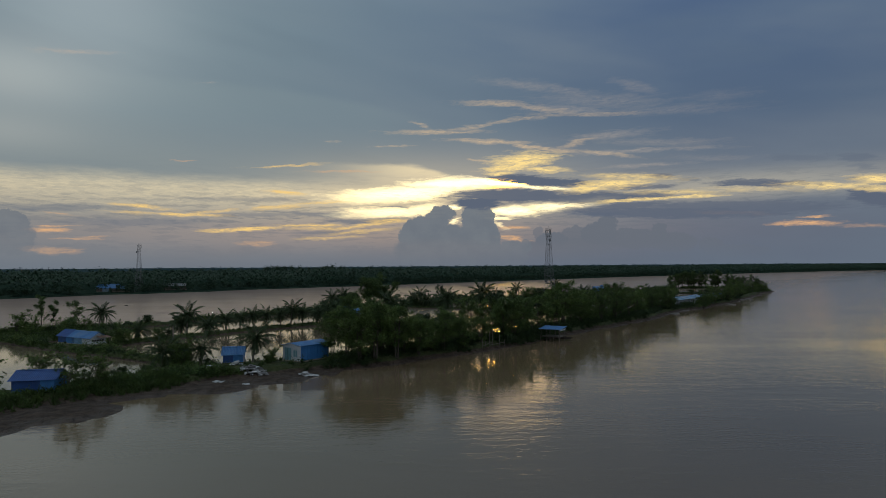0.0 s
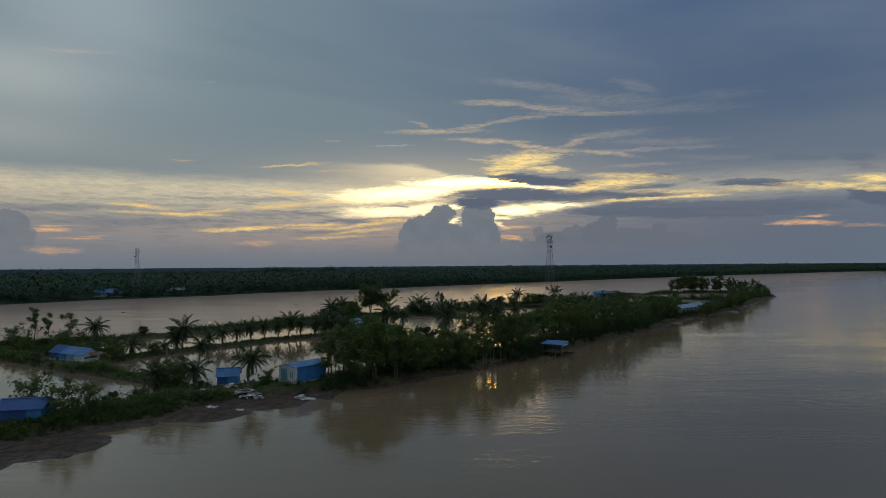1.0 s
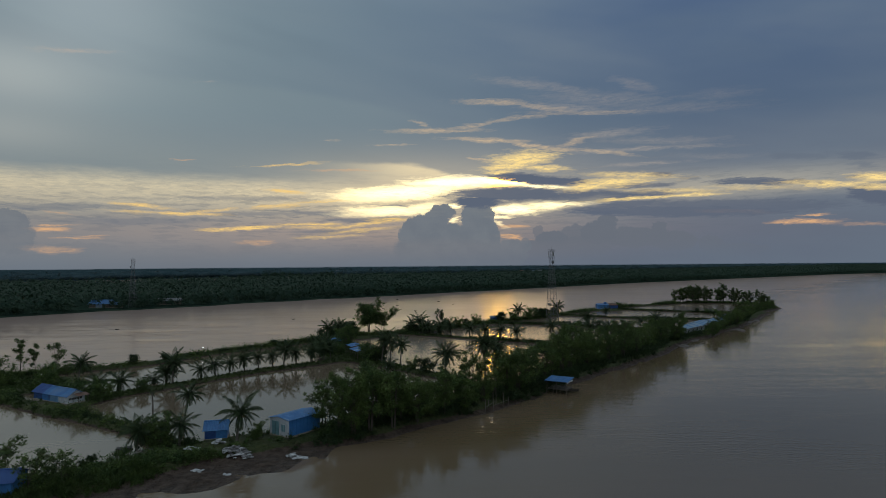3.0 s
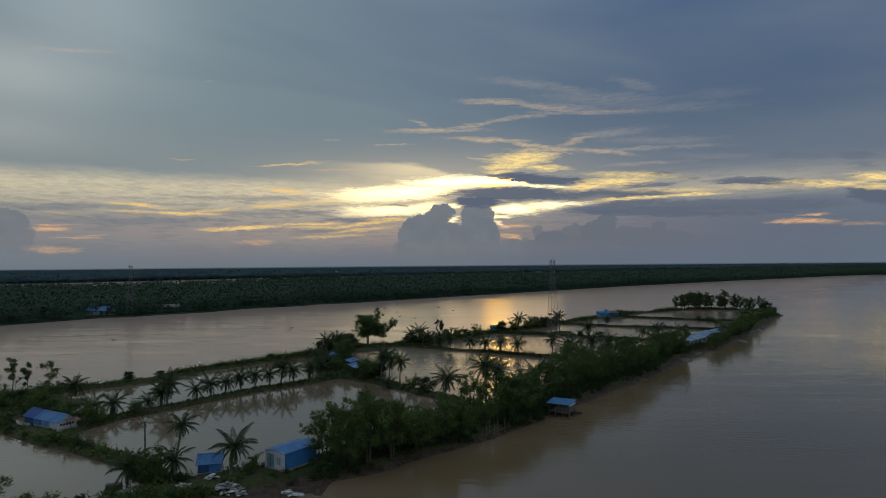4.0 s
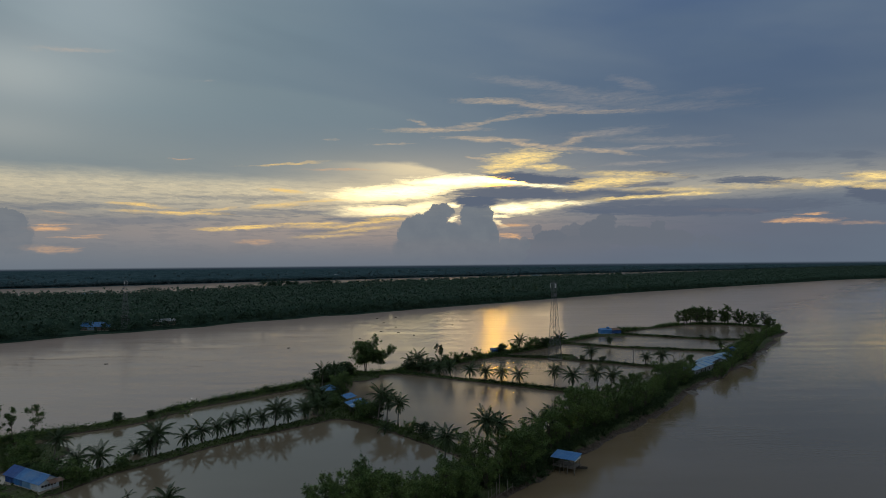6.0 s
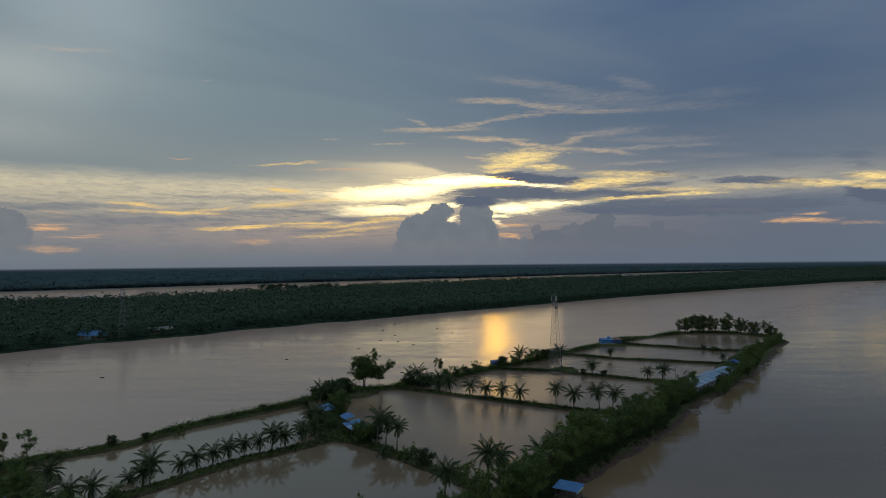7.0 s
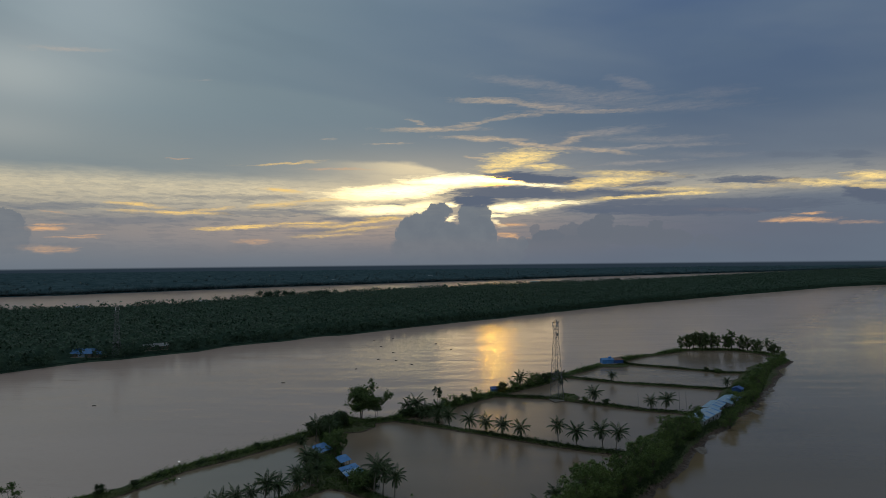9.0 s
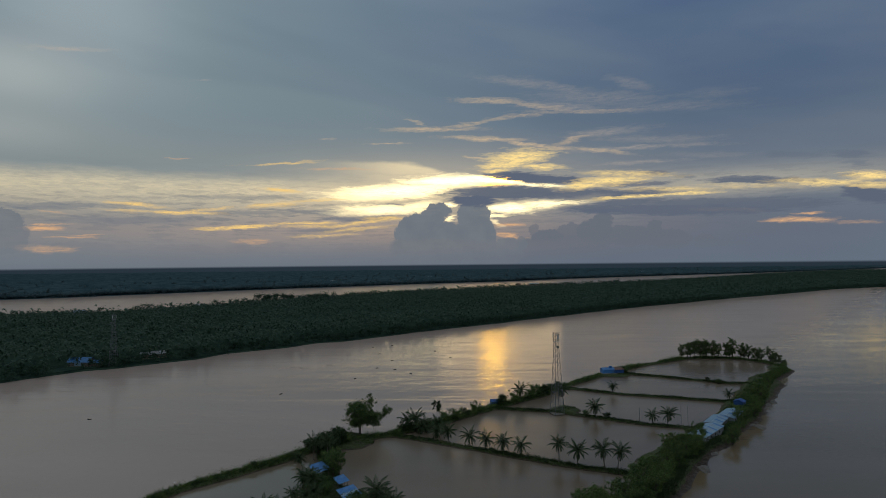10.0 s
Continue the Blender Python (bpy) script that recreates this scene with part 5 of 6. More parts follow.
def gable_shed(name, L, D, wall, ridge, roof_mat, wall_mats, label, over=0.35, end_mat=None, floor=True, front_pieces=1):
    """A shed with its long side along x, front at y = 0: walls in pieces, gables, two corrugated roof slopes, ridge cap and plinth."""
    base = new(name)
    if floor:
        s = Shape()
        s.box((L / 2, D / 2, 0.0), (L + 0.3, D + 0.3, 0.5))
        part("plinth", s, concrete, base)
    for i in range(front_pieces):
        s = Shape()
        panel(s, (L * i / front_pieces, 0), (L * (i + 1) / front_pieces - 0.01, 0), 0.2, wall)
        w = part("front_wall", s, wall_mats[i % len(wall_mats)], base)
        battens(w, L * i / front_pieces, L * (i + 1) / front_pieces, -0.06, 0.25, wall - 0.05, wall_mats[i % len(wall_mats)], 0.8)
    s = Shape()
    panel(s, (0, D), (L, D), 0.2, wall)
    part("back_wall", s, wall_mats[-1], base)
    for x, m in ((0.05, wall_mats[0]), (L - 0.05, wall_mats[-1])):
        s = Shape()
        gable(s, x, 0.05, D - 0.05, 0.2, wall, ridge - 0.05)
        part("end_wall", s, end_mat or m, base)
    slope = (ridge - wall) / (D / 2)
    for y0, sgn in ((-over, 1), (D + over, -1)):
        s = Shape()
        ze = wall - slope * over + 0.06
        if sgn > 0:
            wave_sheet(s, (-over, y0, ze), (L + over, y0, ze), (L + over, D / 2, ridge + 0.06), (-over, D / 2, ridge + 0.06))
        else:
            wave_sheet(s, (L + over, y0, ze), (-over, y0, ze), (-over, D / 2, ridge + 0.06), (L + over, D / 2, ridge + 0.06))
        part("roof_slope", s, roof_mat, base)
    s = Shape()
    s.add([(-over, D / 2 - 0.18, ridge + 0.05), (-over, D / 2, ridge + 0.13), (-over, D / 2 + 0.18, ridge + 0.05), (L + over, D / 2 - 0.18, ridge + 0.05), (L + over, D / 2, ridge + 0.13), (L + over, D / 2 + 0.18, ridge + 0.05)], [(0, 3, 4, 1), (1, 4, 5, 2), (0, 1, 2), (3, 5, 4), (0, 2, 5, 3)])
    part("ridge_cap", s, roof_mat, base)
    return tagged(base, label, "shed")


def door(parent, x, y, w, h, z0, mat, frame_mat, name="door"):
    s = Shape()
    s.box((x, y - 0.05, z0 + h / 2), (w, 0.05, h))
    d = part(name, s, mat, parent)
    s = Shape()
    for o in (-w / 2 - 0.04, w / 2 + 0.04):
        s.box((x + o, y - 0.06, z0 + h / 2), (0.08, 0.08, h + 0.08))
    s.box((x, y - 0.06, z0 + h + 0.04), (w + 0.16, 0.08, 0.08))
    part("frame", s, frame_mat, d)
    return d


def line_up(ob, a, b, z):
    """Turns a thing so that its front runs from a to b."""
    ob.matrix_basis = pose(a[0], a[1], z, 0, 0, math.degrees(math.atan2(b[1] - a[1], b[0] - a[0])))
    return ob


# the white and blue shed: its white gable end is the front with door and window, its long blue side runs back into the trees
house = new("storage_shed")
FW, FL, FH, FR = 4.5, 6.8, 2.9, 3.3
s = Shape()
s.box((FW / 2, FL / 2, 0.05), (FW + 0.25, FL + 0.25, 0.5))
part("plinth", s, concrete, house)
s = Shape()
v = [(0, 0, 0.2), (FW, 0, 0.2), (FW, 0, FH + 0.12), (FW * 0.5, 0, FR), (0, 0, FH)]
s.add(v + [(x, 0.1, z) for x, _, z in v], [(0, 1, 2, 3, 4), (9, 8, 7, 6, 5)] + [(i, 5 + i, 5 + (i + 1) % 5, (i + 1) % 5) for i in range(5)])
front = part("front_wall", s, white_wall, house, "whitewashed front wall")
for x in (0.0, FW):
    s = Shape()
    s.box((x, FL / 2 + 0.05, FH / 2 + 0.1), (0.1, FL - 0.1, FH - 0.2))
    wall = part("side_wall", s, blue_wall, house, "bright blue side wall")
    k = 0.8
    while k < FL:
        s = Shape()
        s.box((x + (0.07 if x else -0.07), k, FH / 2 + 0.1), (0.04, 0.05, FH - 0.3))
        part("rib", s, blue_wall, wall)
        k += 0.8
s = Shape()
panel(s, (0, FL), (FW, FL), 0.2, FH)
part("back_wall", s, blue_wall, house)
for a, b, c, d in (((-0.3, -0.25, FH - 0.02), (-0.3, FL + 0.3, FH - 0.02), (FW / 2, FL + 0.3, FR + 0.08), (FW / 2, -0.25, FR + 0.08)), ((FW + 0.3, FL + 0.3, FH + 0.04), (FW + 0.3, -0.25, FH + 0.04), (FW / 2, -0.25, FR + 0.08), (FW / 2, FL + 0.3, FR + 0.08))):
    s = Shape()
    wave_sheet(s, b, a, d, c)
    part("roof_slope", s, blue_sheet, house)
d = door(house, 1.35, 0, 1.5, 2.1, 0.3, teal_door, teal_door)
s = Shape()
s.box((1.35, -0.09, 1.35), (0.05, 0.03, 2.05))
part("door_gap", s, dark_open, d)
w = new("window")
w.parent = house
s = Shape()
s.box((3.25, -0.03, 1.55), (0.95, 0.05, 1.15))
part("shutter", s, teal_door, w)
s = Shape()
for o in (-0.5, 0.0, 0.5):
    s.box((3.25 + o, -0.06, 1.55), (0.06, 0.06, 1.25))
s.box((3.25, -0.06, 2.15), (1.06, 0.06, 0.06))
s.box((3.25, -0.06, 0.95), (1.06, 0.06, 0.06))
part("frame", s, white_wall, w)
tagged(house, "white and blue sheet-walled shed with shallow blue roof", "shed")
line_up(house, (-25.9, 104.2), (-22.1, 101.6), 1.2)

# the long low shed on the dike
low = gable_shed("farm_shed", 12.4, 3.5, 1.75, 2.85, blue_sheet, [deep_tarp, blue_wall, light_tarp, white_wall], "long low farm shed with blue roof and tarpaulin walls", 0.35, front_pieces=4)
s = Shape()
wave_sheet(s, (-0.45, -0.42, 1.62), (3.9, -0.42, 1.62), (3.9, 1.78, 3.06), (-0.45, 1.78, 3.06))
wave_sheet(s, (3.9, 3.92, 1.62), (-0.45, 3.92, 1.62), (-0.45, 1.72, 3.06), (3.9, 1.72, 3.06))
part("raised_roof", s, deep_tarp, low, "darker blue raised roof end")
for k in range(5):
    s = Shape()
    s.box((12.42, 0.5 + k * 0.56, 1.05), (0.05, 0.4, 0.4))
    part("opening", s, dark_open, low)
s = Shape()
for y in (1.4, 3.3):
    s.tube([(14.0, y, -0.2), (14.0, y, 1.75)], 0.06, 5)
s.tube([(14.0, 1.2, 1.75), (14.0, 3.5, 1.75)], 0.05, 5)
part("porch_frame", s, timber, low)
s = Shape()
wave_sheet(s, (14.3, 1.1, 1.75), (14.3, 3.6, 1.75), (12.6, 3.6, 2.1), (12.6, 1.1, 2.1))
part("porch_roof", s, rust_roof, low)
line_up(low, (-85.0, 133.1), (-73.1, 126.6), 1.1)

# the small dark blue hut close to the shore
hut = gable_shed("blue_hut", 5.2, 4.0, 2.1, 3.0, deep_tarp, [deep_tarp, deep_tarp, blue_wall], "small dark blue sheet-metal hut with gable roof", 0.4, front_pieces=3)
line_up(hut, (-54.9, 76.9), (-49.9, 77.9), 1.05)

tarp_hut = gable_shed("tarpaulin_hut", 3.4, 3.0, 1.7, 2.75, blue_sheet, [deep_tarp, blue_wall], "little blue tarpaulin hut beside a palm", 0.3, front_pieces=2)
line_up(tarp_hut, (-35.6, 101.2), (-32.3, 102.0), 1.15)


def open_shelter(name, L, D, low_z, high_z, roof_mat, posts, label, sheets=3, rail=True):
    """A shelter on posts with a single slope of corrugated sheets, low along y = 0."""
    base = new(name)
    for i in range(posts):
        for y, z in ((0.2, low_z), (D - 0.2, high_z)):
            s = Shape()
            x = 0.2 + (L - 0.4) * i / (posts - 1)
            s.tube([(x, y, -1.0), (x + 0.03, y, z * 0.5), (x, y, z)], 0.08, 6)
            part("post", s, timber, base)
    for y, z in ((0.2, low_z), (D - 0.2, high_z)):
        s = Shape()
        s.box((L / 2, y, z - 0.04), (L, 0.08, 0.1))
        part("beam", s, timber, base)
    for i in range(sheets):
        s = Shape()
        x0, x1 = L * i / sheets - (0.3 if i == 0 else -0.0), L * (i + 1) / sheets + (0.3 if i == sheets - 1 else 0.06)
        lift = 0.03 * (i % 2)
        wave_sheet(s, (x0, -0.3, low_z + 0.02 + lift), (x1, -0.3, low_z + 0.02 + lift), (x1, D + 0.3, high_z + 0.1 + lift), (x0, D + 0.3, high_z + 0.1 + lift))
        part("roof_sheet", s, roof_mat[i % len(roof_mat)], base)
    return tagged(base, label, "shelter")


pond_hut = open_shelter("pond_shelter", 7.2, 4.4, 2.2, 2.9, [blue_sheet, blue_sheet, pale_sheet, blue_sheet], 4, "open pond shelter with patched blue corrugated roof", 4)
s = Shape()
panel(s, (0.3, 4.1), (6.9, 4.1), 0.0, 2.5)
part("back_wall", s, timber, pond_hut)
line_up(pond_hut, (-26.4, 190.8), (-23.2, 184.3), 1.1)
lean = open_shelter("pond_shelter", 5.4, 2.6, 2.1, 2.6, [blue_sheet, blue_sheet], 3, "small blue lean-to roof behind the pond shelter", 2)
line_up(lean, (-29.0, 200.6), (-26.6, 195.8), 1.1)
dike_hut = open_shelter("dike_shelter", 7.6, 3.8, 2.2, 2.9, [blue_sheet, blue_sheet], 3, "small open shelter with faded blue roof under trees", 2)
line_up(dike_hut, (-38.6, 211.2), (-34.8, 204.6), 1.1)

stilt = open_shelter("landing_stage", 5.0, 3.6, 2.45, 2.85, [blue_sheet, blue_sheet], 3, "roofed landing stage on timber stilts over the mud", 2)
for i in range(11):
    s = Shape()
    s.box((0.2 + i * 0.46, 1.8, 0.72 + 0.015 * (i % 2)), (0.41, 4.2, 0.06))
    part("deck_board", s, timber, stilt)
for y in (0.1, 1.8, 3.4):
    s = Shape()
    s.box((2.5, y, 0.63), (5.6, 0.1, 0.1))
    part("joist", s, timber, stilt)
for i in range(4):
    s = Shape()
    s.tube([(0.6 + i * 1.6, -1.2 - 0.3 * (i % 2), -1.8), (0.7 + i * 1.6, -1.0, 1.3 + 0.3 * (i % 2))], 0.08, 5)
    part("mooring_post", s, timber, stilt)
s = Shape()
s.box((5.05, 1.8, 2.3), (0.06, 3.6, 0.35))
part("end_board", s, white_wall, stilt)
stilt.matrix_basis = pose(25.9, 141.0, 0.25, 0, 0, -33)

# the row of net-roofed work sheds along the river bank
for (x, y), L, D, wall, ridge, turn in (((95.6, 234.6), 20.0, 6.0, 2.7, 3.5, 47.5), ((108.6, 251.4), 14.0, 5.6, 2.6, 3.3, 52.0), ((118.6, 260.8), 15.0, 6.2, 2.5, 3.2, 50.0)):
    sh = gable_shed("work_shed", L, D, wall, ridge, pale_sheet, [grey_sheet], "long work shed with pale blue corrugated roof on the bank", 0.4, end_mat=grey_sheet, front_pieces=4)
    for i in range(4):
        q = Shape()
        q.box((2.0 + i * L / 4.4, -0.06, 1.5), (1.1, 0.05, 0.8))
        part("window", q, dark_open, sh)
    q = Shape()
    slope = (ridge - wall) / (D / 2)
    for k in range(3):
        x0 = L * (0.28 + 0.3 * k)
        wave_sheet(q, (x0, -0.38, wall - slope * 0.38 + 0.13), (x0 + 1.1, -0.38, wall - slope * 0.38 + 0.13), (x0 + 1.1, D / 2, ridge + 0.13), (x0, D / 2, ridge + 0.13))
    part("blue_roof_strip", q, blue_sheet, sh, "brighter blue replacement sheet")
    tagged(sh, group="river bank sheds")
    sh.matrix_basis = pose(x, y, 1.1, 0, 0, turn)
annex = gable_shed("blue_annex", 4.0, 4.0, 2.2, 3.0, deep_tarp, [deep_tarp], "small blue-roofed annex behind the work sheds", 0.3)
annex.matrix_basis = pose(136.5, 288.5, 1.1, 0, 0, 50)

far_hut = gable_shed("blue_house", 6.8, 4.4, 2.4, 3.2, blue_sheet, [blue_wall], "blue painted sheet house on the far dike", 0.3, front_pieces=2)
far_hut.matrix_basis = pose(96.5, 370.0, 1.2, 0, 0, 8)
side = gable_shed("brown_roofed_hut", 5.4, 4.6, 2.3, 3.2, rust_roof, [deep_tarp], "lower blue hut with rusty brown roof", 0.4)
side.matrix_basis = pose(103.6, 371.0, 1.2, 0, 0, 8)
s = Shape()
s.box((5.2, 2.2, 3.6), (1.4, 1.2, 0.8))
part("roof_tank", s, blue_wall, far_hut)
s = Shape()
s.box((5.2, 2.2, 3.0), (1.5, 1.3, 0.4))
part("tank_stand", s, timber, far_hut)
pump = gable_shed("pump_hut", 3.0, 2.6, 2.3, 3.0, deep_tarp, [deep_tarp], "little dark blue pump hut at a dike corner", 0.25)
pump.matrix_basis = pose(25.4, 295.3, 1.0, 0, 0, 10)

# houses on the far shore
home = gable_shed("river_house", 14.0, 7.0, 3.0, 5.4, blue_sheet, [timber, pale_sheet, timber], "river house with bright blue roof across the water", 0.7, front_pieces=3)
home.matrix_basis = pose(-241.5, 416.0, 1.4, 0, 0, -4)
annexe = gable_shed("river_house_annex", 6.0, 5.0, 2.4, 3.6, blue_sheet, [timber], "low annex with blue roof beside the river house", 0.5)
annexe.matrix_basis = pose(-226.5, 415.5, 1.4, 0, 0, -4)
store = gable_shed("grey_store", 16.0, 6.0, 3.0, 4.6, grey_sheet, [timber, dark_open], "grey-roofed store among palms on the far shore", 0.5, front_pieces=3)
store.matrix_basis = pose(-206.0, 441.5, 1.4, 0, 0, 36)

# scattered roofs on the far shores
FAR_HOMES = [(-751, 1479, 16, 0), (-743, 1576, 18, 1), (-768, 1506, 12, 0), (-358, 1983, 20, 1), (1017, 3051, 26, 0), (-58, 2423, 24, 1), (230, 1560, 14, 0), (246, 1588, 13, 1), (198, 1564, 12, 2), (-474, 800, 14, 0), (-359, 906, 12, 1)]
for x, y, L, k in FAR_HOMES:
    h = gable_shed("village_house", L, L * 0.55, 3.4, 5.6, (pale_sheet, grey_sheet, rust_roof)[k], [timber], ("far village house with a pale blue roof", "far village house with a grey metal roof", "far village house with a rusty brown roof")[k], 0.8, floor=False)
    tagged(h, category="house", group="far village houses")
    h.matrix_basis = pose(x, y, 7.0 if y > 1300 else 4.5, 0, 0, 15 * k - 10)


# ---------------------------------------------------------------- masts, poles, boats and clutter
def lattice_mast(height, foot, head, bays, label):
    """A four-legged lattice mast with rings, crossed braces, platforms and antennas."""
    base = new("lattice_tower")

    def corner(i, u):
        w = (foot + (head - foot) * min(1.0, u / 0.8)) / 2
        return Vector((w * (1, 1, -1, -1)[i % 4], w * (1, -1, -1, 1)[i % 4], height * u))
    for i in range(4):
        s = Shape()
        s.tube([corner(i, 0), corner(i, 0.8), corner(i, 1.0)], [0.085, 0.065, 0.05], 5)
        part("leg", s, steel, base)
    for k in range(bays):
        u0, u1 = k / bays, (k + 1) / bays
        for i in range(4):
            for a, b, rad in ((corner(i, u1), corner(i + 1, u1), 0.04), (corner(i, u0), corner(i + 1, u1), 0.03), (corner(i + 1, u0), corner(i, u1), 0.03)):
                s = Shape()
                s.tube([a, b], rad, 4)
                part("brace", s, steel, base)
    for u in (0.90, 0.985):
        s = Shape()
        s.box((0, 0, height * u), (head + 0.5, head + 0.5, 0.12))
        p = part("platform", s, steel, base)
        s = Shape()
        for i in range(4):
            c = [Vector((x * (head + 0.5) / 2, y * (head + 0.5) / 2, height * u + 1.0)) for x, y in ((1, 1), (1, -1), (-1, -1), (-1, 1))]
            s.tube([c[i], c[(i + 1) % 4]], 0.03, 4)
            s.tube([c[i] - Vector((0, 0, 1.0)), c[i]], 0.03, 4)
        part("railing", s, steel, p)
    for i in range(3):
        a = i * 2.094 + 0.4
        s = Shape()
        s.box((math.cos(a) * (head / 2 + 0.6), math.sin(a) * (head / 2 + 0.6), height * 0.955), (0.2, 0.35, 1.9), math.degrees(a))
        part("antenna", s, antenna_white, base)
    for u, a in ((0.28, 3.6), (0.3, 5.2), (0.84, 4.4)):
        s = Shape()
        c = Vector((math.cos(a) * (foot * 0.5), math.sin(a) * (foot * 0.5), height * u))
        f = Vector((math.cos(a), math.sin(a), 0))
        s.tube([c, c + f * 0.25, c + f * 0.4], [0.15, 0.5, 0.6], 12)
        part("dish", s, steel, base)
    s = Shape()
    s.tube([(0, 0, height), (0, 0, height + 1.8)], 0.03, 4)
    part("lightning_rod", s, steel, base)
    s = Shape()
    s.box((0, 0, -0.5), (foot + 0.5, foot + 0.5, 1.0))
    part("footing", s, timber, base)
    return tagged(base, label, "tower", "lattice towers")


mast = lattice_mast(34.4, 4.4, 1.7, 14, "slender grey steel lattice tower standing at a pond dike")
mast.matrix_basis = pose(52.8, 282.5, 0.8, 0, 0, 20)
other = lattice_mast(33.4, 4.4, 1.6, 14, "grey steel lattice tower among palms on the far shore")
other.matrix_basis = pose(-212.8, 418.5, 1.2, 0, 0, 10)


def pole(x, y, h, z, label, cat="pole", grp="pond poles"):
    base = Shape()
    base.tube([(0, 0, -1.5), (0.03, 0, h * 0.5), (0, 0, h)], [0.09, 0.075, 0.06], 6)
    ob = new("pole", base.mesh("pole", timber))
    ob.matrix_basis = pose(x, y, z)
    return tagged(ob, label, cat, grp)


for x, y, h in ((83.4, 267.5, 6.5), (97.6, 260.5, 9.0), (100.2, 260.2, 8.5)):
    pole(x, y, h, 0.2, "tall thin timber pole standing in a pond")
for x, y, h in ((9.4, 123.6, 3.0), (11.0, 124.6, 4.2), (11.8, 127.5, 4.6), (13.4, 128.6, 3.2), (10.2, 126.4, 2.2), (14.6, 130.2, 2.0)):
    pole(x + 1.5, y - 1.8, h, -0.2, "weathered timber stake in the river mud", "stake", "landing stakes")
for (a, b) in (((10.9, 121.8, 1.2), (13.3, 125.7, 1.6)), ((12.5, 122.8, 1.3), (16.1, 128.4, 1.2))):
    s = Shape()
    s.tube([a, b], 0.06, 5)
    tagged(new("rail", s.mesh("rail", timber)), "rough timber rail tied between river stakes", "rail")


def boat(L, W, H, mat, label):
    """A small open wooden boat with pointed ends, thwarts and a hollow hull."""
    base = new("boat")
    s = Shape()
    rows = []
    n = 10
    for i in range(n + 1):
        u = i / n
        w = W / 2 * math.sin(math.pi * (0.06 + 0.9 * u)) ** 0.6
        x = L * (u - 0.5)
        lift = 0.35 * H * (2 * u - 1) ** 4
        rows.append([(x, -w, H + lift), (x, -w * 0.75, H * 0.25 + lift), (x, 0, lift), (x, w * 0.75, H * 0.25 + lift), (x, w, H + lift), (x, w * 0.88, H + lift), (x, w * 0.62, H * 0.35 + lift), (x, 0, H * 0.15 + lift), (x, -w * 0.62, H * 0.35 + lift), (x, -w * 0.88, H + lift), (x, -w, H + lift)])
    s.strip(rows)
    part("hull", s, mat, base)
    for u in (0.3, 0.5, 0.72):
        s = Shape()
        s.box((L * (u - 0.5), 0, H * 0.75), (0.22, W * 0.8, 0.05))
        part("thwart", s, timber, base)
    return tagged(base, label, "boat")


white_boat = boat(2.6, 0.9, 0.4, hull_white, "small white rowing boat pulled up on the pond edge")
white_boat.matrix_basis = pose(-12.3, 171.2, 0.45, 0, 0, -30)
skiff = boat(5.4, 1.1, 0.5, hull_dark, "dark narrow skiff moored beside the landing stage")
skiff.matrix_basis = pose(30.8, 141.0, 0.25, 0, 0, -30)
sampan = boat(1.6, 0.6, 0.36, hull_dark, "small dark fishing sampan out on the river")
tagged(sampan, group="river sampans")
FLEET = [(-51.5, 499.8, 10), (-42.4, 463.6, 30), (-30.8, 432.3, 5), (-26.2, 397.8, 15), (-15.6, 383.4, -20), (9.1, 443.4, 40), (-1.9, 474.7, 10), (-150, 284.2, 5), (-47.2, 369.5, 60), (-38.0, 404.0, 20), (-37.0, 508.4, 0), (-79.5, 330.9, 35)]
for i, (x, y, q) in enumerate(FLEET):
    if i == 0:
        sampan.matrix_basis = pose(x, y, -0.12, 0, 0, q)
    else:
        copy_thing(sampan, pose(x, y, -0.12, 0, 0, q))


def driftwood(x, y, turn, seed, scale=1.0):
    """A bare fallen tree lying in the shallows."""
    g = random.Random(seed)
    s = Shape()
    trunk = [Vector((i * 1.2, math.sin(i * 1.3) * 0.25, 0.15 + 0.1 * i)) for i in range(5)]
    s.tube(trunk, [0.2, 0.17, 0.13, 0.09, 0.04], 6)
    for i in range(7):
        p = trunk[1 + i % 4]
        e = p + Vector((g.uniform(0.3, 1.6), g.uniform(-1.3, 1.3), g.uniform(0.1, 1.1)))
        s.tube([p, p.lerp(e, 0.5) + Vector((0, 0, 0.12)), e], [0.07, 0.05, 0.015], 4)
    ob = new("driftwood", s.mesh("driftwood", timber))
    ob.matrix_basis = pose(x, y, 0.0, 0, 0, turn) @ Matrix.Scale(scale, 4)
    return tagged(ob, "bare fallen tree lying in the shallow water", "driftwood", "driftwood")


for i, (x, y, q, k) in enumerate(((136.5, 268.5, -30, 1.0), (141.5, 276.0, -20, 1.2), (147.0, 284.0, -45, 0.9), (126.0, 254.0, -35, 0.8), (158.5, 300.0, -25, 0.9), (70.5, 186.0, -40, 0.7), (19.5, 129.5, -25, 0.6))):
    driftwood(x - 5.0, y + 4.0, q, 40 + i, k)


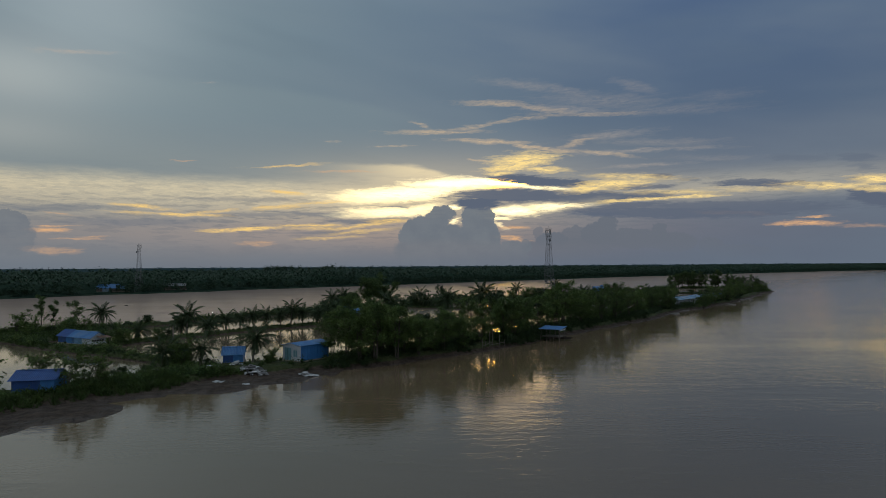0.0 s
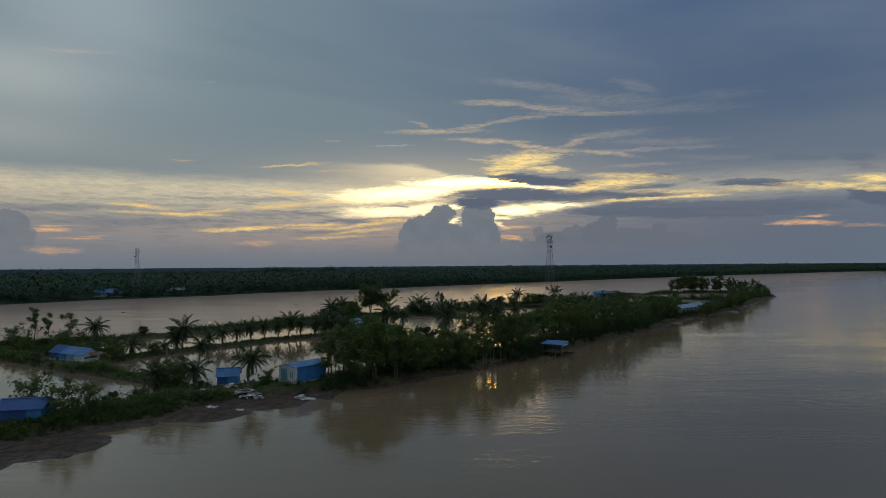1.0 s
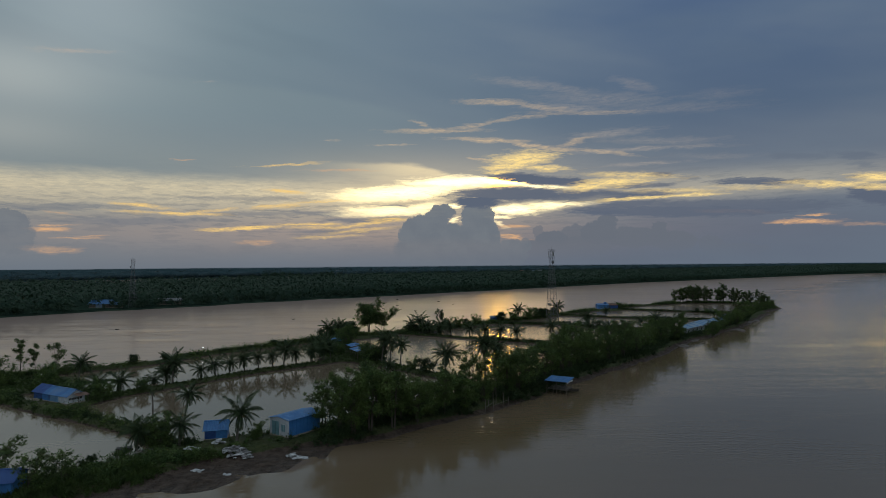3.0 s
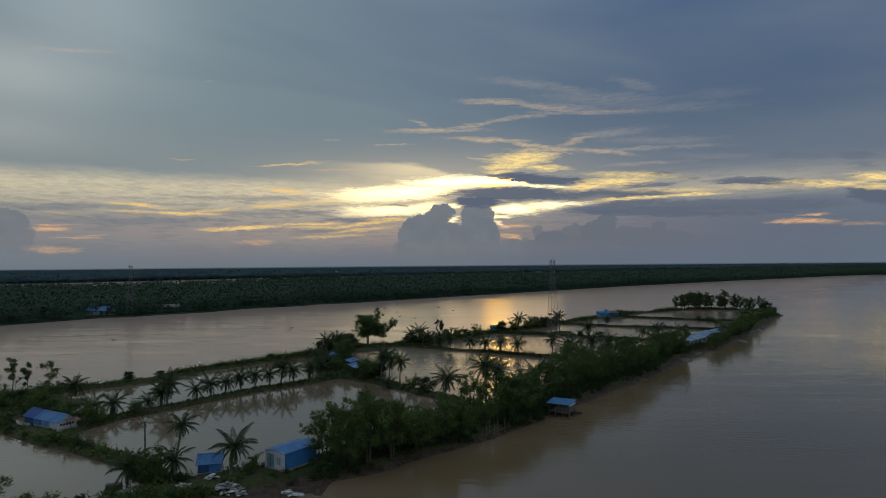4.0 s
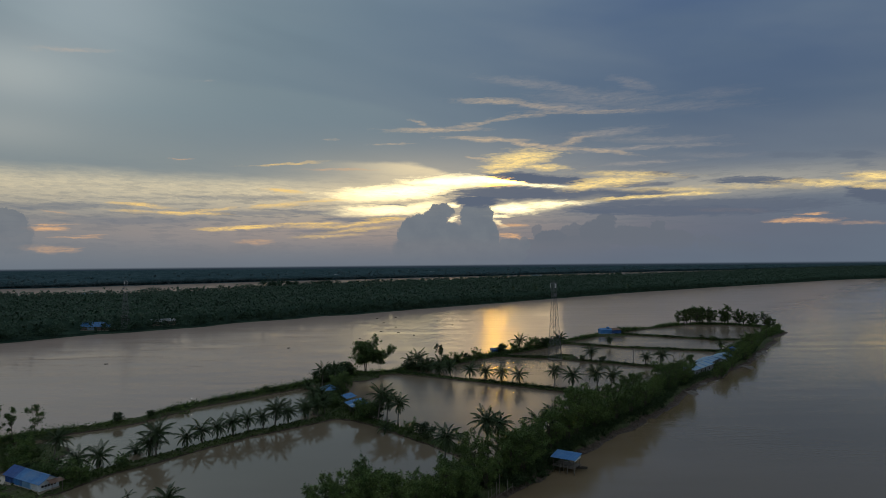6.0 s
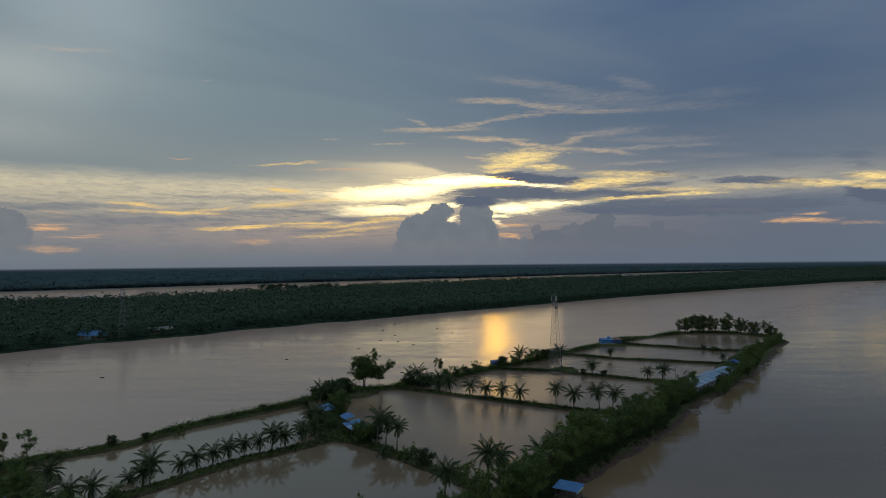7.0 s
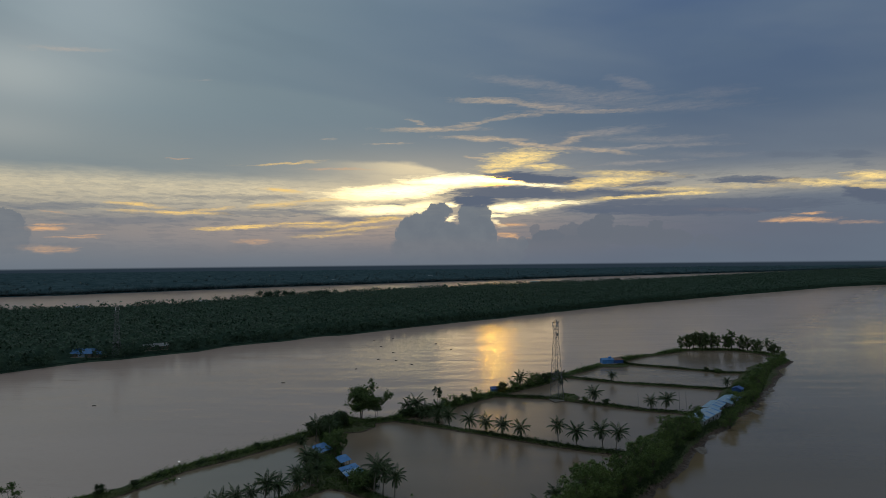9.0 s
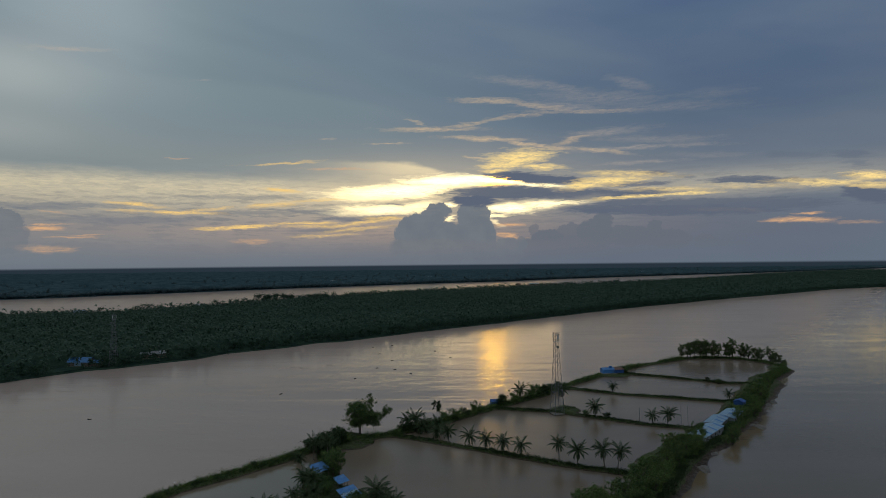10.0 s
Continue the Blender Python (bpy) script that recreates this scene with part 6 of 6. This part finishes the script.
def mud_slab(seed, size):
    """A broken plate of hardened mud with an uneven rim."""
    g = random.Random(seed)
    rim = []
    for k in range(11):
        q = 2 * math.pi * k / 11
        d = size * g.uniform(0.65, 1.1)
        rim.append((d * math.cos(q), 0.55 * d * math.sin(q)))
    s = Shape()
    n = len(rim)
    v = [(x * 1.12, y * 1.12, -0.7) for x, y in rim] + [(x, y, 0.22 + g.uniform(-0.08, 0.08)) for x, y in rim] + [(x * 0.8, y * 0.8, 0.38 + g.uniform(-0.1, 0.1)) for x, y in rim] + [(0, 0, 0.42)]
    f = []
    for lay in range(2):
        f += [(lay * n + k, lay * n + (k + 1) % n, (lay + 1) * n + (k + 1) % n, (lay + 1) * n + k) for k in range(n)]
    f += [(2 * n + k, 2 * n + (k + 1) % n, 3 * n) for k in range(n)]
    s.add(v, f)
    return s.mesh("mud_slab", slab_mat)


slab_mat = material("hardened_mud", (0.085, 0.07, 0.056), (0.18, 0.155, 0.13), 0.6, 0.75, 0.5, 3.0)
slabs = [mud_slab(60 + k, 3.0 + 0.5 * k) for k in range(3)]
for i, (x, y) in enumerate(((127.2, 264.0), (130.5, 268.5), (129.0, 260.5), (134.0, 274.0), (139.2, 281.0), (143.5, 286.0), (147.6, 291.0), (152.0, 296.5), (156.8, 302.0), (165.0, 315.5), (213.0, 391.0), (215.5, 396.0), (110.0, 245.5), (96.0, 229.0), (86.0, 213.5))):
    ob = new("mud_slab", slabs[i % 3])
    ob.matrix_basis = pose(x, y, -0.12, 0, 0, 46 + 17 * (i % 3))
    tagged(ob, "pale broken plate of hardened mud at the water's edge", "mud slab", "mud slabs")


def sack(seed, cloth):
    """A filled sack: a sagging pillow."""
    g = random.Random(seed)
    s = Shape()
    rows = []
    for i in range(7):
        u = i / 6
        w = 0.26 * math.sin(math.pi * (0.1 + 0.8 * u)) ** 0.5
        h = 0.13 * math.sin(math.pi * (0.12 + 0.76 * u)) ** 0.5
        rows.append([(0.9 * (u - 0.5), w * math.cos(q) + g.uniform(-0.02, 0.02), max(-0.1, h * math.sin(q)) + 0.1 + g.uniform(-0.015, 0.015)) for q in [2 * math.pi * k / 8 for k in range(9)]])
    s.strip(rows)
    return s.mesh("sack", cloth, True)


sack_meshes = [sack(k, sack_mat) for k in range(4)]
grey_sacks = [sack(k + 4, grey_sack_mat) for k in range(4)]
g = random.Random(31)
for cx, cy, n, sx_, sy_ in ((-28.2, 95.3, 70, 2.2, 0.9), (-35.2, 95.6, 20, 1.1, 0.5), (-32.5, 99.0, 18, 0.9, 0.5), (-32.0, 89.4, 6, 1.0, 0.4), (-19.7, 95.6, 18, 1.8, 0.4), (-27.3, 88.5, 2, 0.4, 0.3), (-89.8, 137.8, 12, 1.0, 0.5)):
    for i in range(n):
        q, d = g.uniform(0, 6.283), math.sqrt(g.random())
        x, y = cx + sx_ * d * math.cos(q), cy + sy_ * d * math.sin(q)
        old = n == 70 and i % 4
        ob = new("sack", (grey_sacks if old else sack_meshes)[i % 4])
        heap = (1 - d * d) * min(0.7, 0.045 * n) * g.random() if n > 6 else 0.0
        ob.matrix_basis = pose(x, y, rest(x, y) + 0.03 + heap, g.uniform(-14, 14), g.uniform(-14, 14), g.uniform(0, 360))
        tagged(ob, "dirty grey sack in a heap on the muddy bank" if old else "pale filled sack lying on the muddy bank", "sack", "bank sacks")


# plank walkway and a moored punt at the pond's edge
walkway = new("plank_walkway")
for i in range(17):
    s = Shape()
    s.box((0.25 + i * 0.5, 0, 0.32 + 0.02 * (i % 3)), (0.44, 1.1 + 0.12 * ((i * 7) % 4), 0.05), (i * 37) % 5 - 2)
    part("plank", s, pale_timber, walkway)
for y in (-0.42, 0.42):
    s = Shape()
    s.box((4.25, y, 0.25), (8.6, 0.1, 0.1))
    part("bearer", s, timber, walkway)
for i in range(4):
    for y in (-0.5, 0.5):
        s = Shape()
        s.tube([(0.3 + i * 2.6, y, -1.2), (0.3 + i * 2.6, y, 0.55 + 0.2 * (i % 2))], 0.06, 5)
        part("post", s, timber, walkway)
walkway.matrix_basis = pose(-44.9, 93.6, 0.85, 0, 0, 49.8)
tagged(walkway, "low walkway of pale weathered planks beside the pond", "walkway")
stack = new("feed_rack")
for x in (0, 1.9):
    for y in (0, 0.9):
        s = Shape()
        s.tube([(x, y, -1.0), (x, y, 1.1)], 0.06, 5)
        part("post", s, timber, stack)
for k in range(3):
    s = Shape()
    s.box((0.95, 0.45, 0.35 + 0.33 * k), (2.2, 1.1, 0.07))
    part("shelf", s, hull_dark, stack)
stack.matrix_basis = pose(-46.4, 95.0, 0.75, 0, 0, 20)
tagged(stack, "dark timber rack standing at the pond edge", "rack")


# a low rust-brown sheet fence along the dike
fence = new("sheet_fence")
fx0, fy0, fx1, fy1 = -2.2, 172.2, 4.5, 163.9
span = math.hypot(fx1 - fx0, fy1 - fy0)
for i in range(5):
    s = Shape()
    wave_sheet(s, (span * i / 5, 0, 0.0), (span * (i + 1) / 5 - 0.05, 0, 0.0), (span * (i + 1) / 5 - 0.05, 0.12, 1.0 + 0.08 * (i % 2)), (span * i / 5, 0.12, 1.0 + 0.08 * (i % 2)))
    part("sheet", s, rust_roof, fence)
for i in range(6):
    s = Shape()
    s.tube([(span * i / 5, 0.2, -0.5), (span * i / 5, 0.2, 1.25)], 0.05, 5)
    part("post", s, timber, fence)
fence.matrix_basis = pose(fx0, fy0, rest(fx0, fy0) + 0.05, 0, 0, math.degrees(math.atan2(fy1 - fy0, fx1 - fx0)))
tagged(fence, "low fence of rust-brown sheets on a pond dike", "fence")


def lamp_post(x, y):
    base = new("bank_lamp")
    s = Shape()
    s.tube([(0, 0, -0.4), (0, 0, 1.6)], 0.035, 6)
    part("post", s, timber, base)
    s = Shape()
    s.tube([(0, 0, 1.6), (0, 0, 1.65), (0, 0, 1.75), (0, 0, 1.8)], [0.02, 0.05, 0.05, 0.02], 8)
    part("bulb", s, bulb_mat, base, "glowing white bulb")
    base.matrix_basis = pose(x, y, rest(x, y))
    return tagged(base, "lit white bulb on a short stake", "lamp", "bank lamps")


bulb_mat = bpy.data.materials.new("lit_bulb")
bulb_mat.use_nodes = True
bb = bulb_mat.node_tree.nodes["Principled BSDF"]
bb.inputs["Emission Color"].default_value = (1.0, 0.97, 0.9, 1)
bb.inputs["Emission Strength"].default_value = 12.0
for x, y in ((-102.0, 160.6), (-75.4, 199.1), (-50.6, 86.0), (-88, 181)):
    lamp_post(x, y)
